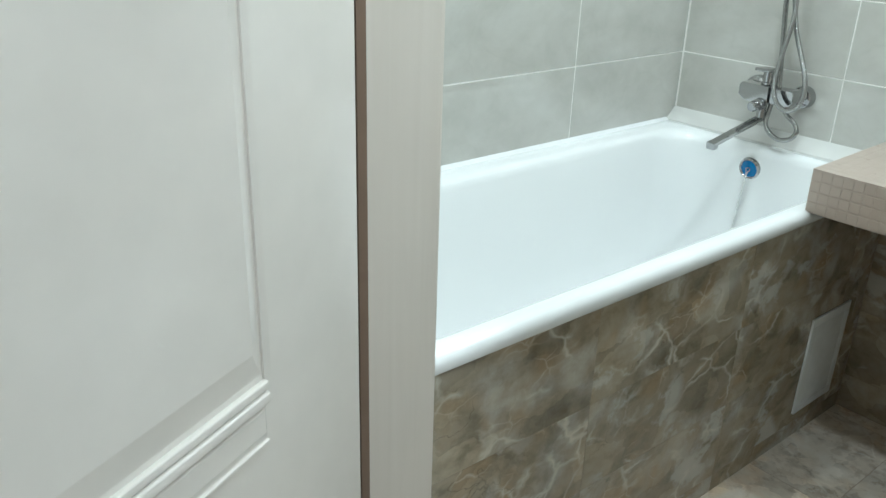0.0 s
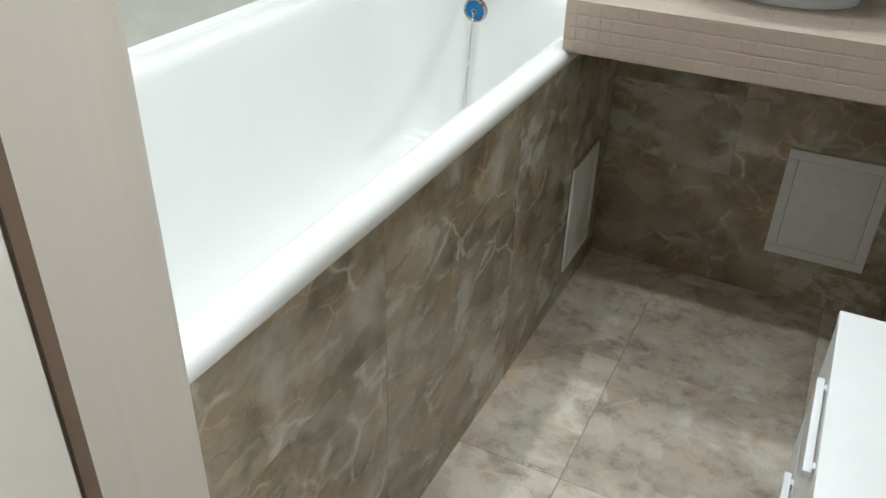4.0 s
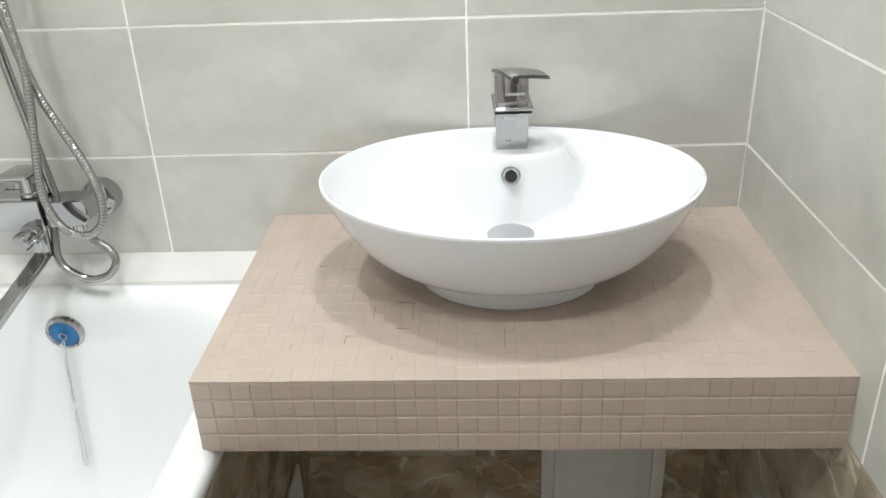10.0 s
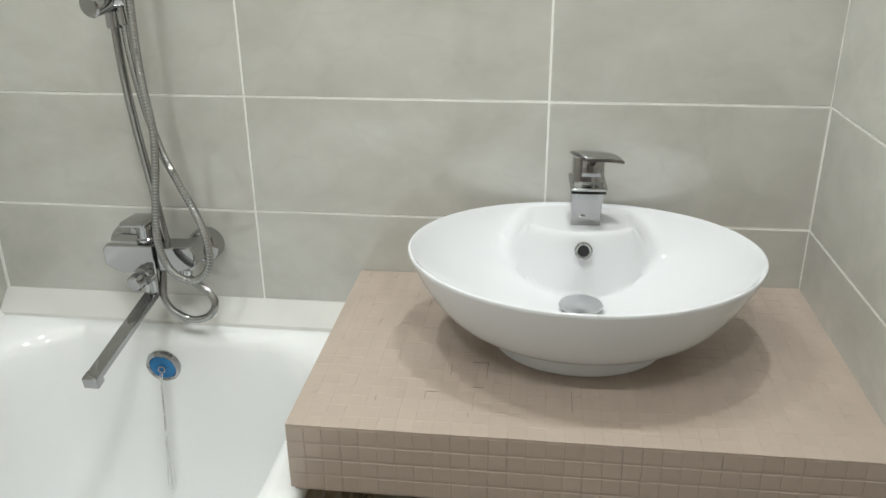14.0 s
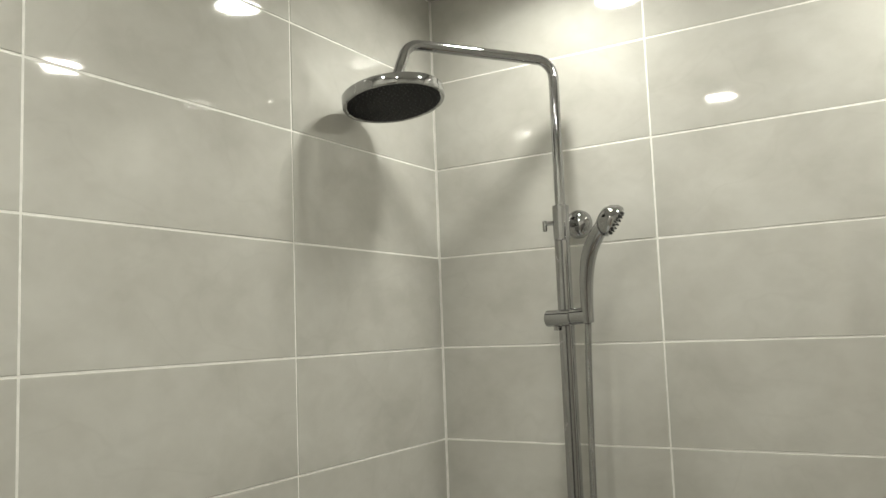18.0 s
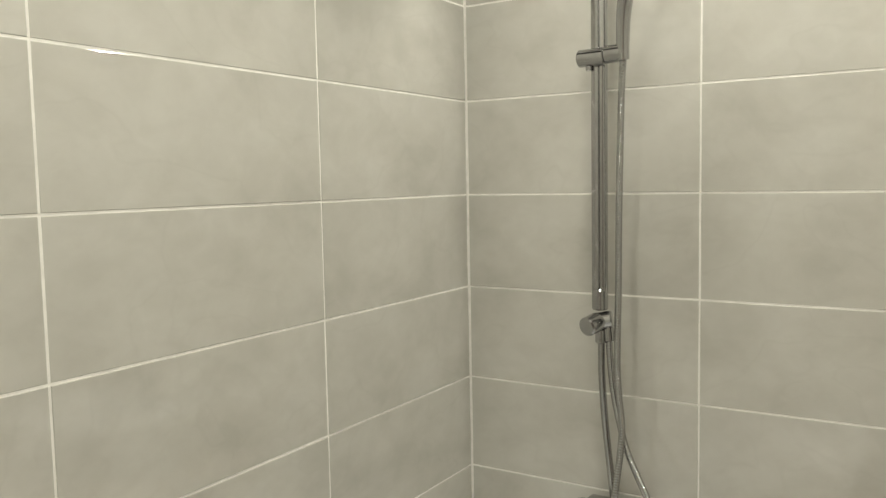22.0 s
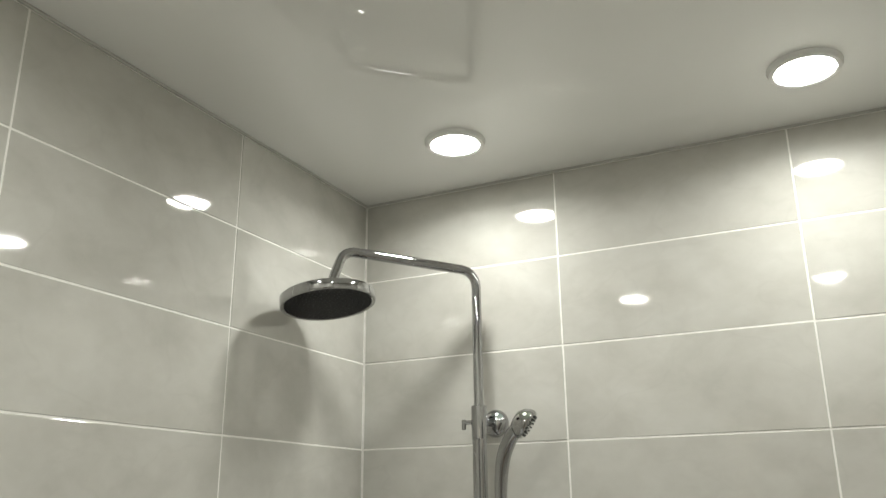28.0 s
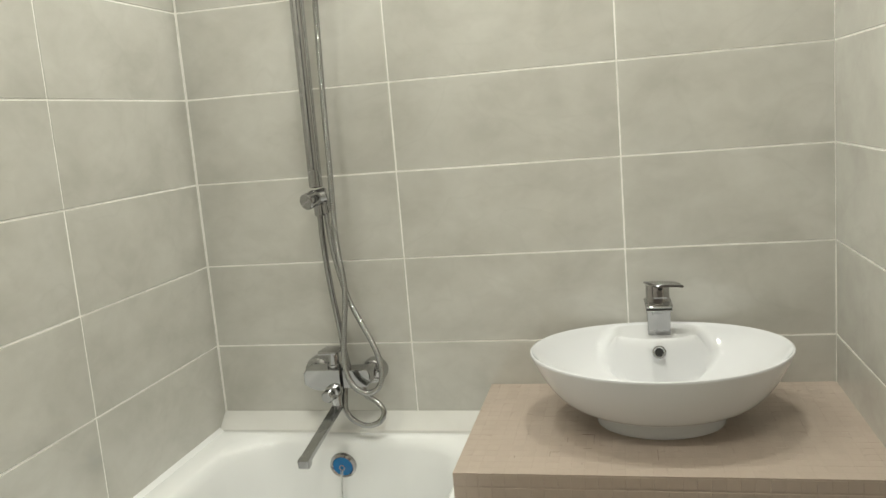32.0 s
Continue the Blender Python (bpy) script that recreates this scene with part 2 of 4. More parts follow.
M_TILE = light_tile()
M_GROUT = grout("white_grout", (0.95, 0.935, 0.89))
M_DARK = marble("brown_marble_tile", (0.186, 0.156, 0.106), (0.340, 0.288, 0.206), (0.610, 0.590, 0.540), (0.76, 0.71, 0.60), 0.08, 0.07)
M_FLOOR = marble("grey_brown_floor_tile", (0.395, 0.340, 0.272), (0.610, 0.537, 0.446), (0.800, 0.760, 0.695), (0.74, 0.70, 0.62), 0.28, 0.14)
M_DGROUT = grout("brown_grout", (0.32, 0.26, 0.195))
M_MOSAIC = mosaic("beige_mosaic")
M_MGROUT = grout("beige_grout", (0.450, 0.370, 0.310))
M_ENAMEL = plain("white_enamel", (0.845, 0.850, 0.846), 0.10, grain=3, depth=0.01, bump=0.02, dist=0.003)
M_CERAMIC = plain("white_ceramic", (0.715, 0.72, 0.737), 0.035, grain=3, depth=0.01, bump=0.015, dist=0.003)
M_SEAL = plain("pale_ledge_tile", (0.67, 0.662, 0.632), 0.18, grain=8, depth=0.05)
M_CHROME = chrome("polished_chrome")
M_CHROME_HOSE = chrome("steel_hose", (0.38, 0.38, 0.375), 0.14)
M_NICKEL = chrome("dark_satin_nickel", (0.34, 0.325, 0.31), 0.22)
M_RUBBER = plain("black_spray_face", (0.010, 0.010, 0.011), 0.45, spec=0.12, grain=80)
M_NOZZLE = plain("grey_nozzle", (0.05, 0.05, 0.053), 0.4, spec=0.3)
M_BLACK = plain("dark_opening", (0.012, 0.012, 0.012), 0.6)
M_BLUE = plain("blue_plastic", (0.006, 0.16, 0.42), 0.25, grain=60)
M_GAP = plain("dirty_joint", (0.16, 0.125, 0.095), 0.8)
M_HATCH = plain("white_hatch_plastic", (0.82, 0.832, 0.84), 0.30, grain=30)
M_CAB = plain("white_cabinet_laminate", (0.80, 0.81, 0.83), 0.32, grain=20, depth=0.015)
M_DOOR = plain("cream_white_door_paint", (0.715, 0.675, 0.625), 0.20, grain=14, depth=0.025, bump=0.06)
M_FRAME = wood("cream_door_frame_film", (0.612, 0.558, 0.494), (0.648, 0.596, 0.534), 3.0, (12.0, 12.0, 0.35))
M_BROWN = plain("brown_door_seal", (0.17, 0.115, 0.08), 0.6)
M_SATIN = chrome("satin_chrome", (0.60, 0.61, 0.63), 0.40)
M_CEIL = plain("stretch_ceiling_film", (0.82, 0.815, 0.79), 0.018, spec=0.85, grain=2, depth=0.01, bump=0.008, dist=0.003)
# assumed hall tone, kept dark so the bathroom chrome reflects less brightness
M_PLASTER = plain("hall_paint", (0.34, 0.315, 0.285), 0.8, grain=25, depth=0.05, bump=0.2)
M_HALLDARK = blotched("taupe_hall_panel", (0.235, 0.193, 0.148), (0.330, 0.279, 0.226))
M_LAMINATE = wood("hall_laminate", (0.36, 0.285, 0.215), (0.48, 0.39, 0.30))
M_LAMP = emitter("lamp_diffuser", (1.0, 0.985, 0.93), LAMP_GLOW)
M_HALL_LAMP = emitter("hall_lamp_glass", (1.0, 0.985, 0.95), HALL_POWER)
M_RING = plain("white_lamp_ring", (0.82, 0.82, 0.80), 0.35)
M_TRIM = plain("ceiling_bead", (0.52, 0.51, 0.48), 0.4)
M_CHAIN = chrome("ball_chain", (0.74, 0.74, 0.74), 0.2)


# ---- mesh helpers ----
def mesh_of(bm, name, mat, smooth=None):
    me = bpy.data.meshes.new(name)
    bm.normal_update()
    bm.to_mesh(me)
    bm.free()
    me.materials.append(mat)
    if smooth is not None:
        for p in me.polygons:
            p.use_smooth = True
        me.set_sharp_from_angle(angle=radians(smooth))
    return me


def part(name, bm, mat, parent=None, label="", smooth=35):
    ob = new(name, mesh_of(bm, name, mat, smooth))
    if parent:
        ob.parent = parent
    if label:
        ob["label"] = label
    return ob


def empty(name, at, label, category, group="", kind=""):
    ob = new(name)
    ob.empty_display_size = 0.05
    ob.location = at
    return tagged(ob, label, category, group, kind)


def put_at(ob, parent):
    """Hang a part made in world places under an Empty that stands elsewhere."""
    ob.parent = parent
    ob.matrix_parent_inverse = Matrix.Translation(parent.location).inverted()
    return ob


def box(x0, x1, y0, y1, z0, z1, bevel=0.0, seg=2, bm=None):
    own = bm is None
    b = bmesh.new()
    r = bmesh.ops.create_cube(b, size=1.0)
    bmesh.ops.transform(b, matrix=Matrix.LocRotScale(((x0 + x1) / 2, (y0 + y1) / 2, (z0 + z1) / 2), None, (abs(x1 - x0), abs(y1 - y0), abs(z1 - z0))), verts=r["verts"])
    if bevel:
        bmesh.ops.bevel(b, geom=b.edges[:], offset=bevel, segments=seg, affect="EDGES", profile=0.6)
    if own:
        return b
    merge(bm, b)
    return bm


def merge(bm, other):
    tmp = bpy.data.meshes.new("tmp")
    other.to_mesh(tmp)
    other.free()
    bm.from_mesh(tmp)
    bpy.data.meshes.remove(tmp)
    return bm


def turned(bm, m):
    bmesh.ops.transform(bm, matrix=m, verts=bm.verts[:])
    return bm


def lathe(profile, steps=32, m=None):
    """A turned body from (radius, z) pairs about the z axis."""
    bm = bmesh.new()
    rings = []
    for r, z in profile:
        if r < 1e-6:
            rings.append([bm.verts.new((0, 0, z))])
        else:
            rings.append([bm.verts.new((r * math.cos(a * math.tau / steps), r * math.sin(a * math.tau / steps), z)) for a in range(steps)])
    for lo, hi in zip(rings, rings[1:]):
        for k in range(steps):
            a, b = lo[k % len(lo)], lo[(k + 1) % len(lo)]
            c, d = hi[(k + 1) % len(hi)], hi[k % len(hi)]
            face = [q for n, q in enumerate((a, b, c, d)) if q not in (a, b, c, d)[:n]]
            if len(face) > 2:
                bm.faces.new(face)
    bmesh.ops.recalc_face_normals(bm, faces=bm.faces[:])
    if m is not None:
        turned(bm, m)
    return bm


def smooth_path(points, step):
    """Catmull-Rom through the points, sampled about every step metres."""
    p = [Vector(q) for q in points]
    p = [2 * p[0] - p[1], *p, 2 * p[-1] - p[-2]]
    out = []
    for a, b, c, d in zip(p, p[1:], p[2:], p[3:]):
        n = max(1, int((c - b).length / step))
        for k in range(n):
            t = k / n
            out.append(0.5 * ((2 * b) + (c - a) * t + (2 * a - 5 * b + 4 * c - d) * t * t + (3 * b - a - 3 * c + d) * t ** 3))
    out.append(p[-2])
    return out


def tube(path, radius, seg=12, cap=True):
    """A tube along the path; radius is a number or a function of the metres run."""
    bm = bmesh.new()
    rings, run, side = [], 0.0, None
    for k, q in enumerate(path):
        ahead = (path[min(k + 1, len(path) - 1)] - path[max(k - 1, 0)]).normalized()
        if side is None:
            side = ahead.orthogonal().normalized()
        side = (side - ahead * side.dot(ahead)).normalized()
        up = ahead.cross(side)
        run += (q - path[k - 1]).length if k else 0
        r = radius(run) if callable(radius) else radius
        rings.append([bm.verts.new(q + r * (math.cos(a * math.tau / seg) * side + math.sin(a * math.tau / seg) * up)) for a in range(seg)])
    for lo, hi in zip(rings, rings[1:]):
        for k in range(seg):
            bm.faces.new((lo[k], lo[(k + 1) % seg], hi[(k + 1) % seg], hi[k]))
    if cap:
        bm.faces.new(rings[0][::-1])
        bm.faces.new(rings[-1])
    bmesh.ops.recalc_face_normals(bm, faces=bm.faces[:])
    return bm


def rod(a, b, r, seg=16, bevel=0.0):
    a, b = Vector(a), Vector(b)
    n = (b - a).length
    prof = [(0, 0), (r - bevel, 0), (r, bevel), (r, n - bevel), (r - bevel, n), (0, n)] if bevel else [(0, 0), (r, 0), (r, n), (0, n)]
    return lathe(prof, seg, Matrix.Translation(a) @ (b - a).to_track_quat("Z", "Y").to_matrix().to_4x4())


def ring_rect(x0, x1, y0, y1, r, z, per=8, south=None):
    """Points of a rounded rectangle, corner by corner; south: another radius for the two corners at y0."""
    pts = []
    t = r if south is None else south
    for cx, cy, a0, r in ((x1 - r, y1 - r, 0, r), (x0 + r, y1 - r, 90, r), (x0 + t, y0 + t, 180, t), (x1 - t, y0 + t, 270, t)):
        for k in range(per + 1):
            a = radians(a0 + 90 * k / per)
            pts.append((cx + r * math.cos(a), cy + r * math.sin(a), z))
    return pts


def loft(rings, cap_first=False, cap_last=False):
    bm = bmesh.new()
    vs = [[bm.verts.new(p) for p in ring] for ring in rings]
    n = len(vs[0])
    for lo, hi in zip(vs, vs[1:]):
        for k in range(n):
            bm.faces.new((lo[k], lo[(k + 1) % n], hi[(k + 1) % n], hi[k]))
    if cap_first:
        bm.faces.new(vs[0][::-1])
    if cap_last:
        bm.faces.new(vs[-1])
    bmesh.ops.recalc_face_normals(bm, faces=bm.faces[:])
    return bm


TILE_MESHES = {}


def tile_mesh(w, h, depth, mat, edge, side=None):
    """A flat tile in the local x-z plane, its face at y = 0 towards -y, its joint edges rounded off."""
    key = (round(w, 4), round(h, 4), mat.name)
    side = edge if side is None else side
    if key not in TILE_MESHES:
        a, b = w / 2, h / 2
        v = [(sx * a, depth, sz * b) for sx, sz in ((-1, -1), (1, -1), (1, 1), (-1, 1))]
        v += [(sx * a, edge, sz * b) for sx, sz in ((-1, -1), (1, -1), (1, 1), (-1, 1))]
        v += [(sx * (a - side * 0.4), edge * 0.3, sz * (b - edge * 0.4)) for sx, sz in ((-1, -1), (1, -1), (1, 1), (-1, 1))]
        v += [(sx * (a - side), 0, sz * (b - edge)) for sx, sz in ((-1, -1), (1, -1), (1, 1), (-1, 1))]
        f = [(12, 13, 14, 15)]
        for lo in (0, 4, 8):
            f += [(lo + k, lo + (k + 1) % 4, lo + 4 + (k + 1) % 4, lo + 4 + k) for k in range(4)]
        me = bpy.data.meshes.new("tile")
        me.from_pydata(v, [], f)
        me.materials.append(mat)
        TILE_MESHES[key] = me
    return TILE_MESHES[key]


TILE_RNG = random.Random(4)


def lay_tiles(wall, us, zs, place, mat, joint=0.0035, depth=0.006, edge=0.0010, tilt=0.12, name="tile"):
    """Tiles between the joints us (along the wall) and zs (up), each an object under the wall. place(u, z): pose of a tile's middle."""
    for u0, u1 in zip(us, us[1:]):
        for z0, z1 in zip(zs, zs[1:]):
            if u1 - u0 < 0.012 or z1 - z0 < 0.012:
                continue
            ob = new(name, tile_mesh(u1 - u0 - joint, z1 - z0 - joint, depth, mat, edge))
            ob.parent = wall
            lean = pose(0, 0, 0, TILE_RNG.uniform(-tilt, tilt), 0, TILE_RNG.uniform(-tilt, tilt))
            ob.matrix_basis = wall.matrix_basis.inverted() @ place((u0 + u1) / 2, (z0 + z1) / 2) @ lean


# ---- the large structure ----
DARK_Z = [0.002, 0.107, 0.309, 0.511, Z0]
LIGHT_Z = [Z0 + TH * k for k in range(9)] + [CEIL - 0.004]

wall_north = part("wall_north", box(-0.11, W + 0.11, 0.0009, 0.12, 0, CEIL + 0.05), M_GROUT, smooth=None)
tagged(wall_north, "shower wall of pale grey glazed tiles with white joints above brown marble tiles", "wall", kind="structure")
wall_west = part("wall_west", box(-0.12, -0.0009, -L - 0.11, 0.0, 0, CEIL + 0.05), M_GROUT, smooth=None)
tagged(wall_west, "wall along the bathtub of pale grey glazed tiles with white joints", "wall", kind="structure")
wall_east = part("wall_east", box(W + 0.0009, W + 0.12, -L - 0.004, 0.0, 0, CEIL + 0.05), M_GROUT, smooth=None)
tagged(wall_east, "wall beside the washbasin of pale grey tiles above brown marble tiles", "wall", kind="structure")

bm = box(-0.004, DOOR_X0 - 0.04, -WALL_S, -L - 0.004, 0, CEIL + 0.05)
box(DOOR_X1 + 0.04, W + 0.12, -WALL_S, -L - 0.005, 0, CEIL + 0.05, bm=bm)
box(DOOR_X0 - 0.04, DOOR_X1 + 0.04, -WALL_S, -L - 0.004, DOOR_H + 0.04, CEIL + 0.05, bm=bm)
wall_south = part("wall_south", bm, M_PLASTER, smooth=None)
tagged(wall_south, "thin partition wall with the doorway, tiled pale grey on the bathroom side", "wall", kind="structure")

floor = part("floor", box(-0.12, W + 0.12, -WALL_S, 0.0, -0.12, 0.0034), M_DGROUT, smooth=None)
tagged(floor, "bathroom floor of grey-brown marble-look tiles", "floor", kind="structure")
ceiling = part("ceiling", box(-0.12, W + 0.12, -WALL_S + 0.001, 0.12, CEIL, CEIL + 0.03), M_CEIL, smooth=None)
tagged(ceiling, "glossy white stretch ceiling with four round lamps", "ceiling", kind="structure")

for nm, (x0, x1, y0, y1) in {"trim": (0.0, W, -0.006, 0.0), "trim ": (0.0, 0.006, -L, -0.006), "trim  ": (W - 0.006, W, -L, -0.006)}.items():
    ob = part(nm.strip(), box(x0, x1, y0, y1, CEIL - 0.005, CEIL - 0.0005, 0.001, 1), M_TRIM)
    tagged(ob, "thin white plastic bead between wall tiles and ceiling", "trim", kind="structure")

part("joint_bed", box(0.68, W, 0.0004, 0.001, 0, Z0 - 0.0014), M_DGROUT, wall_north, smooth=None)
part("joint_bed", box(W + 0.0004, W + 0.001, -L, 0.0, 0, Z0 + 0.0020), M_DGROUT, wall_east, smooth=None)

part("joint_filler", box(W - 0.0004, W + 0.0008, -1.001, -0.501, 0.5098, 0.5128), M_GROUT, wall_east, "pale filler in a joint of the brown tiles", smooth=None)

# hall outside the door; end walls, south wall and ceiling are unseen, added to close it
hall_floor = part("floor_hall", box(-1.2, 2.7, -3.6, -WALL_S - 0.0005, -0.12, -0.004), M_LAMINATE, smooth=None)
tagged(hall_floor, "brown wood-grain laminate floor of the hall", "floor", kind="structure")
bm = box(-1.3, -0.13, -WALL_S, -L, 0, 2.6)
box(W + 0.12, 2.8, -WALL_S, -L - 0.005, 0, 2.6, bm=bm)
hall_n = part("wall_hall_north", bm, M_PLASTER, smooth=None)
tagged(hall_n, "painted hall wall beside the bathroom doorway", "wall", kind="structure")
hall_e = part("wall_hall_east", box(2.7, 2.8, -3.6, -WALL_S, 0, 2.6), M_PLASTER, smooth=None)
tagged(hall_e, "unseen plain taupe wall added to close the hall's end", "wall", kind="structure")
hall_s = part("wall_hall_south", box(-1.3, 2.8, -3.7, -3.6, 0, 2.6), M_PLASTER, smooth=None)
tagged(hall_s, "unseen plain taupe wall added to close the hall behind the camera", "wall", kind="structure")
hall_w = part("wall_hall_west", box(-1.3, -1.2, -3.6, -WALL_S, 0, 2.6), M_PLASTER, smooth=None)
tagged(hall_w, "unseen plain taupe wall added to close the hall's far end", "wall", kind="structure")
hall_c = part("ceiling_hall", box(-1.3, 2.8, -3.7, -WALL_S - 0.0005, 2.56, 2.6), M_PLASTER, smooth=None)
tagged(hall_c, "unseen plain taupe ceiling added to close the hall", "ceiling", kind="structure")


# ---- door frame and leaf ----
def door_frame():
    top = empty("door_1", (DOOR_X0, -1.6, 0), "cream-white door frame with flat architraves round the bathroom doorway", "door frame", kind="structure")

    def add(nm, *dims, bev=0.003):
        return put_at(part(nm, box(*dims, bev), M_FRAME), top)

    y0, y1 = -WALL_S - 0.004, -L + 0.010
    for x0, x1 in ((DOOR_X0 - 0.038, DOOR_X0), (DOOR_X1, DOOR_X1 + 0.038)):
        add("jamb", x0, x1, y0, y1, 0.0, DOOR_H)
    add("head_jamb", DOOR_X0 - 0.038, DOOR_X1 + 0.038, y0, y1, DOOR_H + 0.0005, DOOR_H + 0.038)
    add("door_stop", DOOR_X1 - 0.012, DOOR_X1 - 0.0005, -1.615, -L + 0.006, 0, DOOR_H - 0.0005)
    for ya, yb in ((y0 - 0.010, y0 - 0.0005), (y1 + 0.0005, y1 + 0.010)):
        add("architrave", DOOR_X0 - 0.085, DOOR_X0 - 0.006, ya, yb, 0.001, DOOR_H + 0.07)
        add("architrave", DOOR_X1 + 0.006, min(DOOR_X1 + 0.085, W - 0.003 if ya > -1.6 else 9), ya, yb, 0.001, DOOR_H + 0.07)
        add("architrave", DOOR_X0 - 0.006 + 0.0005, DOOR_X1 + 0.006 - 0.0005, ya, yb, DOOR_H + 0.004, DOOR_H + 0.07)
    put_at(part("strike_plate", box(DOOR_X1 - 0.0145, DOOR_X1 - 0.0125, -1.606, -1.585, 0.90, 1.06, 0.0008, 1), M_NICKEL), top)
    put_at(part("door_seal", box(DOOR_X0 - 0.001, DOOR_X0 + 0.003, y0 - 0.004, y0 + 0.010, 0.004, DOOR_H - 0.002, 0.001), M_BROWN, label="brown rubber seal"), top)
    put_at(part("threshold", box(DOOR_X0, DOOR_X1, y0, y1, -0.0035, 0.006, 0.002, 1), M_NICKEL), top)


LEAF_AT, LEAF_TURN, LEAF_W, LEAF_H, LEAF_T = (0.759, -1.706, 0.006), -65.1, 0.687, 2.00, 0.038


def door_leaf():
    """Local x runs from the hinge to the latch edge; the visible face is y = 0 and looks towards +y."""
    top = empty("door_leaf", (0, 0, 0), "open cream-white panelled door leaf with a dark nickel lever handle", "door")
    core = box(0, LEAF_W, -LEAF_T, 0, 0, LEAF_H, 0.0025)
    body = part("panel_body", core, M_DOOR, top)
    s0, s1 = 0.184, 0.567

    def bead(nm, x0, x1, z0, z1, w, h):
        """A rounded bead that frames a field on the face."""
        bm = bmesh.new()
        for a, b, c, d in ((x0, x1, z0, z0 + w), (x0, x1, z1 - w, z1), (x0, x0 + w, z0 + w, z1 - w), (x1 - w, x1, z0 + w, z1 - w)):
            box(a, b, -0.001, h, c, d, min(h, w) * 0.45, 3, bm=bm)
        part(nm, bm, M_DOOR, top)

    def raised(nm, x0, x1, z0, z1, inset, h):
        """A raised field whose broad bevels fall off to its border."""
        rings = [[(x0, -0.0006, z0), (x1, -0.0006, z0), (x1, -0.0006, z1), (x0, -0.0006, z1)],
                 [(x0 + inset * 0.45, h, z0 + inset), (x1 - inset * 2.6, h, z0 + inset), (x1 - inset * 2.6, h, z1 - inset), (x0 + inset * 0.45, h, z1 - inset)]]
        part(nm, loft(rings, True, True), M_DOOR, top, smooth=None)

    raised("upper_panel", s0 + 0.004, s1, 0.870, 1.88, 0.036, 0.0046)
    part("upper_moulding", box(s0 - 0.009, s0 + 0.003, -0.001, 0.0030, 0.8685, 1.88, 0.0013, 3), M_DOOR, top)
    for z, w, h in ((0.857, 0.011, 0.0070), (0.842, 0.0135, 0.0090), (0.790, 0.005, 0.0034)):
        part("rail_moulding", box(s0, s1, -0.001, h, z, z + w, h * 0.45, 3), M_DOOR, top)
    raised("rail_field", s0, s1, 0.7955, 0.8425, 0.010, 0.0024)
    bead("lower_moulding", s0, s1, 0.14, 0.690, 0.016, 0.0045)
    raised("lower_panel", s0 + 0.018, s1 - 0.018, 0.158, 0.672, 0.034, 0.0044)
    # lock in the latch edge: a plate with round ends, its bolt and screws

    def stadium(x0, x1, y, z0, z1, r):
        pts = [(y + r * math.cos(a), z1 - r + r * math.sin(a)) for a in [k * math.pi / 10 for k in range(11)]]
        pts += [(y - r * math.cos(a), z0 + r - r * math.sin(a)) for a in [k * math.pi / 10 for k in range(11)]]
        return loft([[(x, p, q) for p, q in pts] for x in (x0, x1)], True, True)

    part("lock_plate", stadium(LEAF_W - 0.0005, LEAF_W + 0.0015, -0.018, 0.808, 1.058, 0.0105), M_NICKEL, top, "dark nickel lock face plate")
    latch = box(LEAF_W + 0.0015, LEAF_W + 0.0115, -0.0275, -0.0095, 0.955, 0.997, 0.0035, 2)
    part("latch_bolt", latch, M_NICKEL, top)
    for z in (1.046, 0.820):
        part("screw", rod((LEAF_W + 0.0012, -0.018, z), (LEAF_W + 0.0022, -0.018, z), 0.0030), M_CHROME, top)
    # lever handles on both faces: square rose, collar, neck block, broad elbow and a flat bar
    hx, hz = LEAF_W - 0.054, 1.025

    def lever_handle(nm, label, flip):
        def at(bm):
            if flip:
                turned(bm, Matrix.Translation((0, -LEAF_T, 0)) @ Matrix.Diagonal((1, -1, 1, 1)))
                bmesh.ops.reverse_faces(bm, faces=bm.faces[:])
            return bm

        handle = part(nm, at(box(hx - 0.027, hx + 0.027, 0.0, 0.009, hz - 0.027, hz + 0.027, 0.0010)), M_NICKEL, top, label)
        part("collar_gap", at(rod((hx, 0.0088, hz), (hx, 0.0112, hz), 0.0150, 28)), M_BLACK, handle)
        part("collar", at(rod((hx, 0.0110, hz), (hx, 0.0150, hz), 0.0162, 28, 0.0012)), M_CHROME, handle)
        neck = [[(hx + sx * (0.0125 - 0.0005 * q), 0.0145 + 0.0185 * q, hz + (0.0115 if up else -0.0125 + 0.006 * q)) for sx, up in ((-1, 0), (1, 0), (1, 1), (-1, 1))] for q in (0.0, 0.35, 0.7, 1.0)]
        part("neck", at(loft(neck, True, True)), M_CHROME, handle, "polished chrome neck block")
        part("elbow", at(box(hx - 0.042, hx + 0.0130, 0.0335, 0.0630, hz - 0.0105, hz + 0.0045, 0.0030, 3)), M_CHROME, handle, "polished chrome elbow")
        part("lever", at(box(hx - 0.1185, hx - 0.0422, 0.0375, 0.0625, hz - 0.0100, hz + 0.0040, 0.0022, 3)), M_NICKEL, handle, "brushed dark nickel lever")
        part("lever_tip", at(box(hx - 0.129, hx - 0.1187, 0.0373, 0.0628, hz - 0.0103, hz + 0.0043, 0.0040, 4)), M_CHROME, handle, "polished chrome tip")

    lever_handle("door_handle", "square dark nickel lever handle", False)
    lever_handle("outer_handle", "square dark nickel lever handle on the back face", True)
    # thumb turn: a slanting wing on a round base
    kz = 0.927
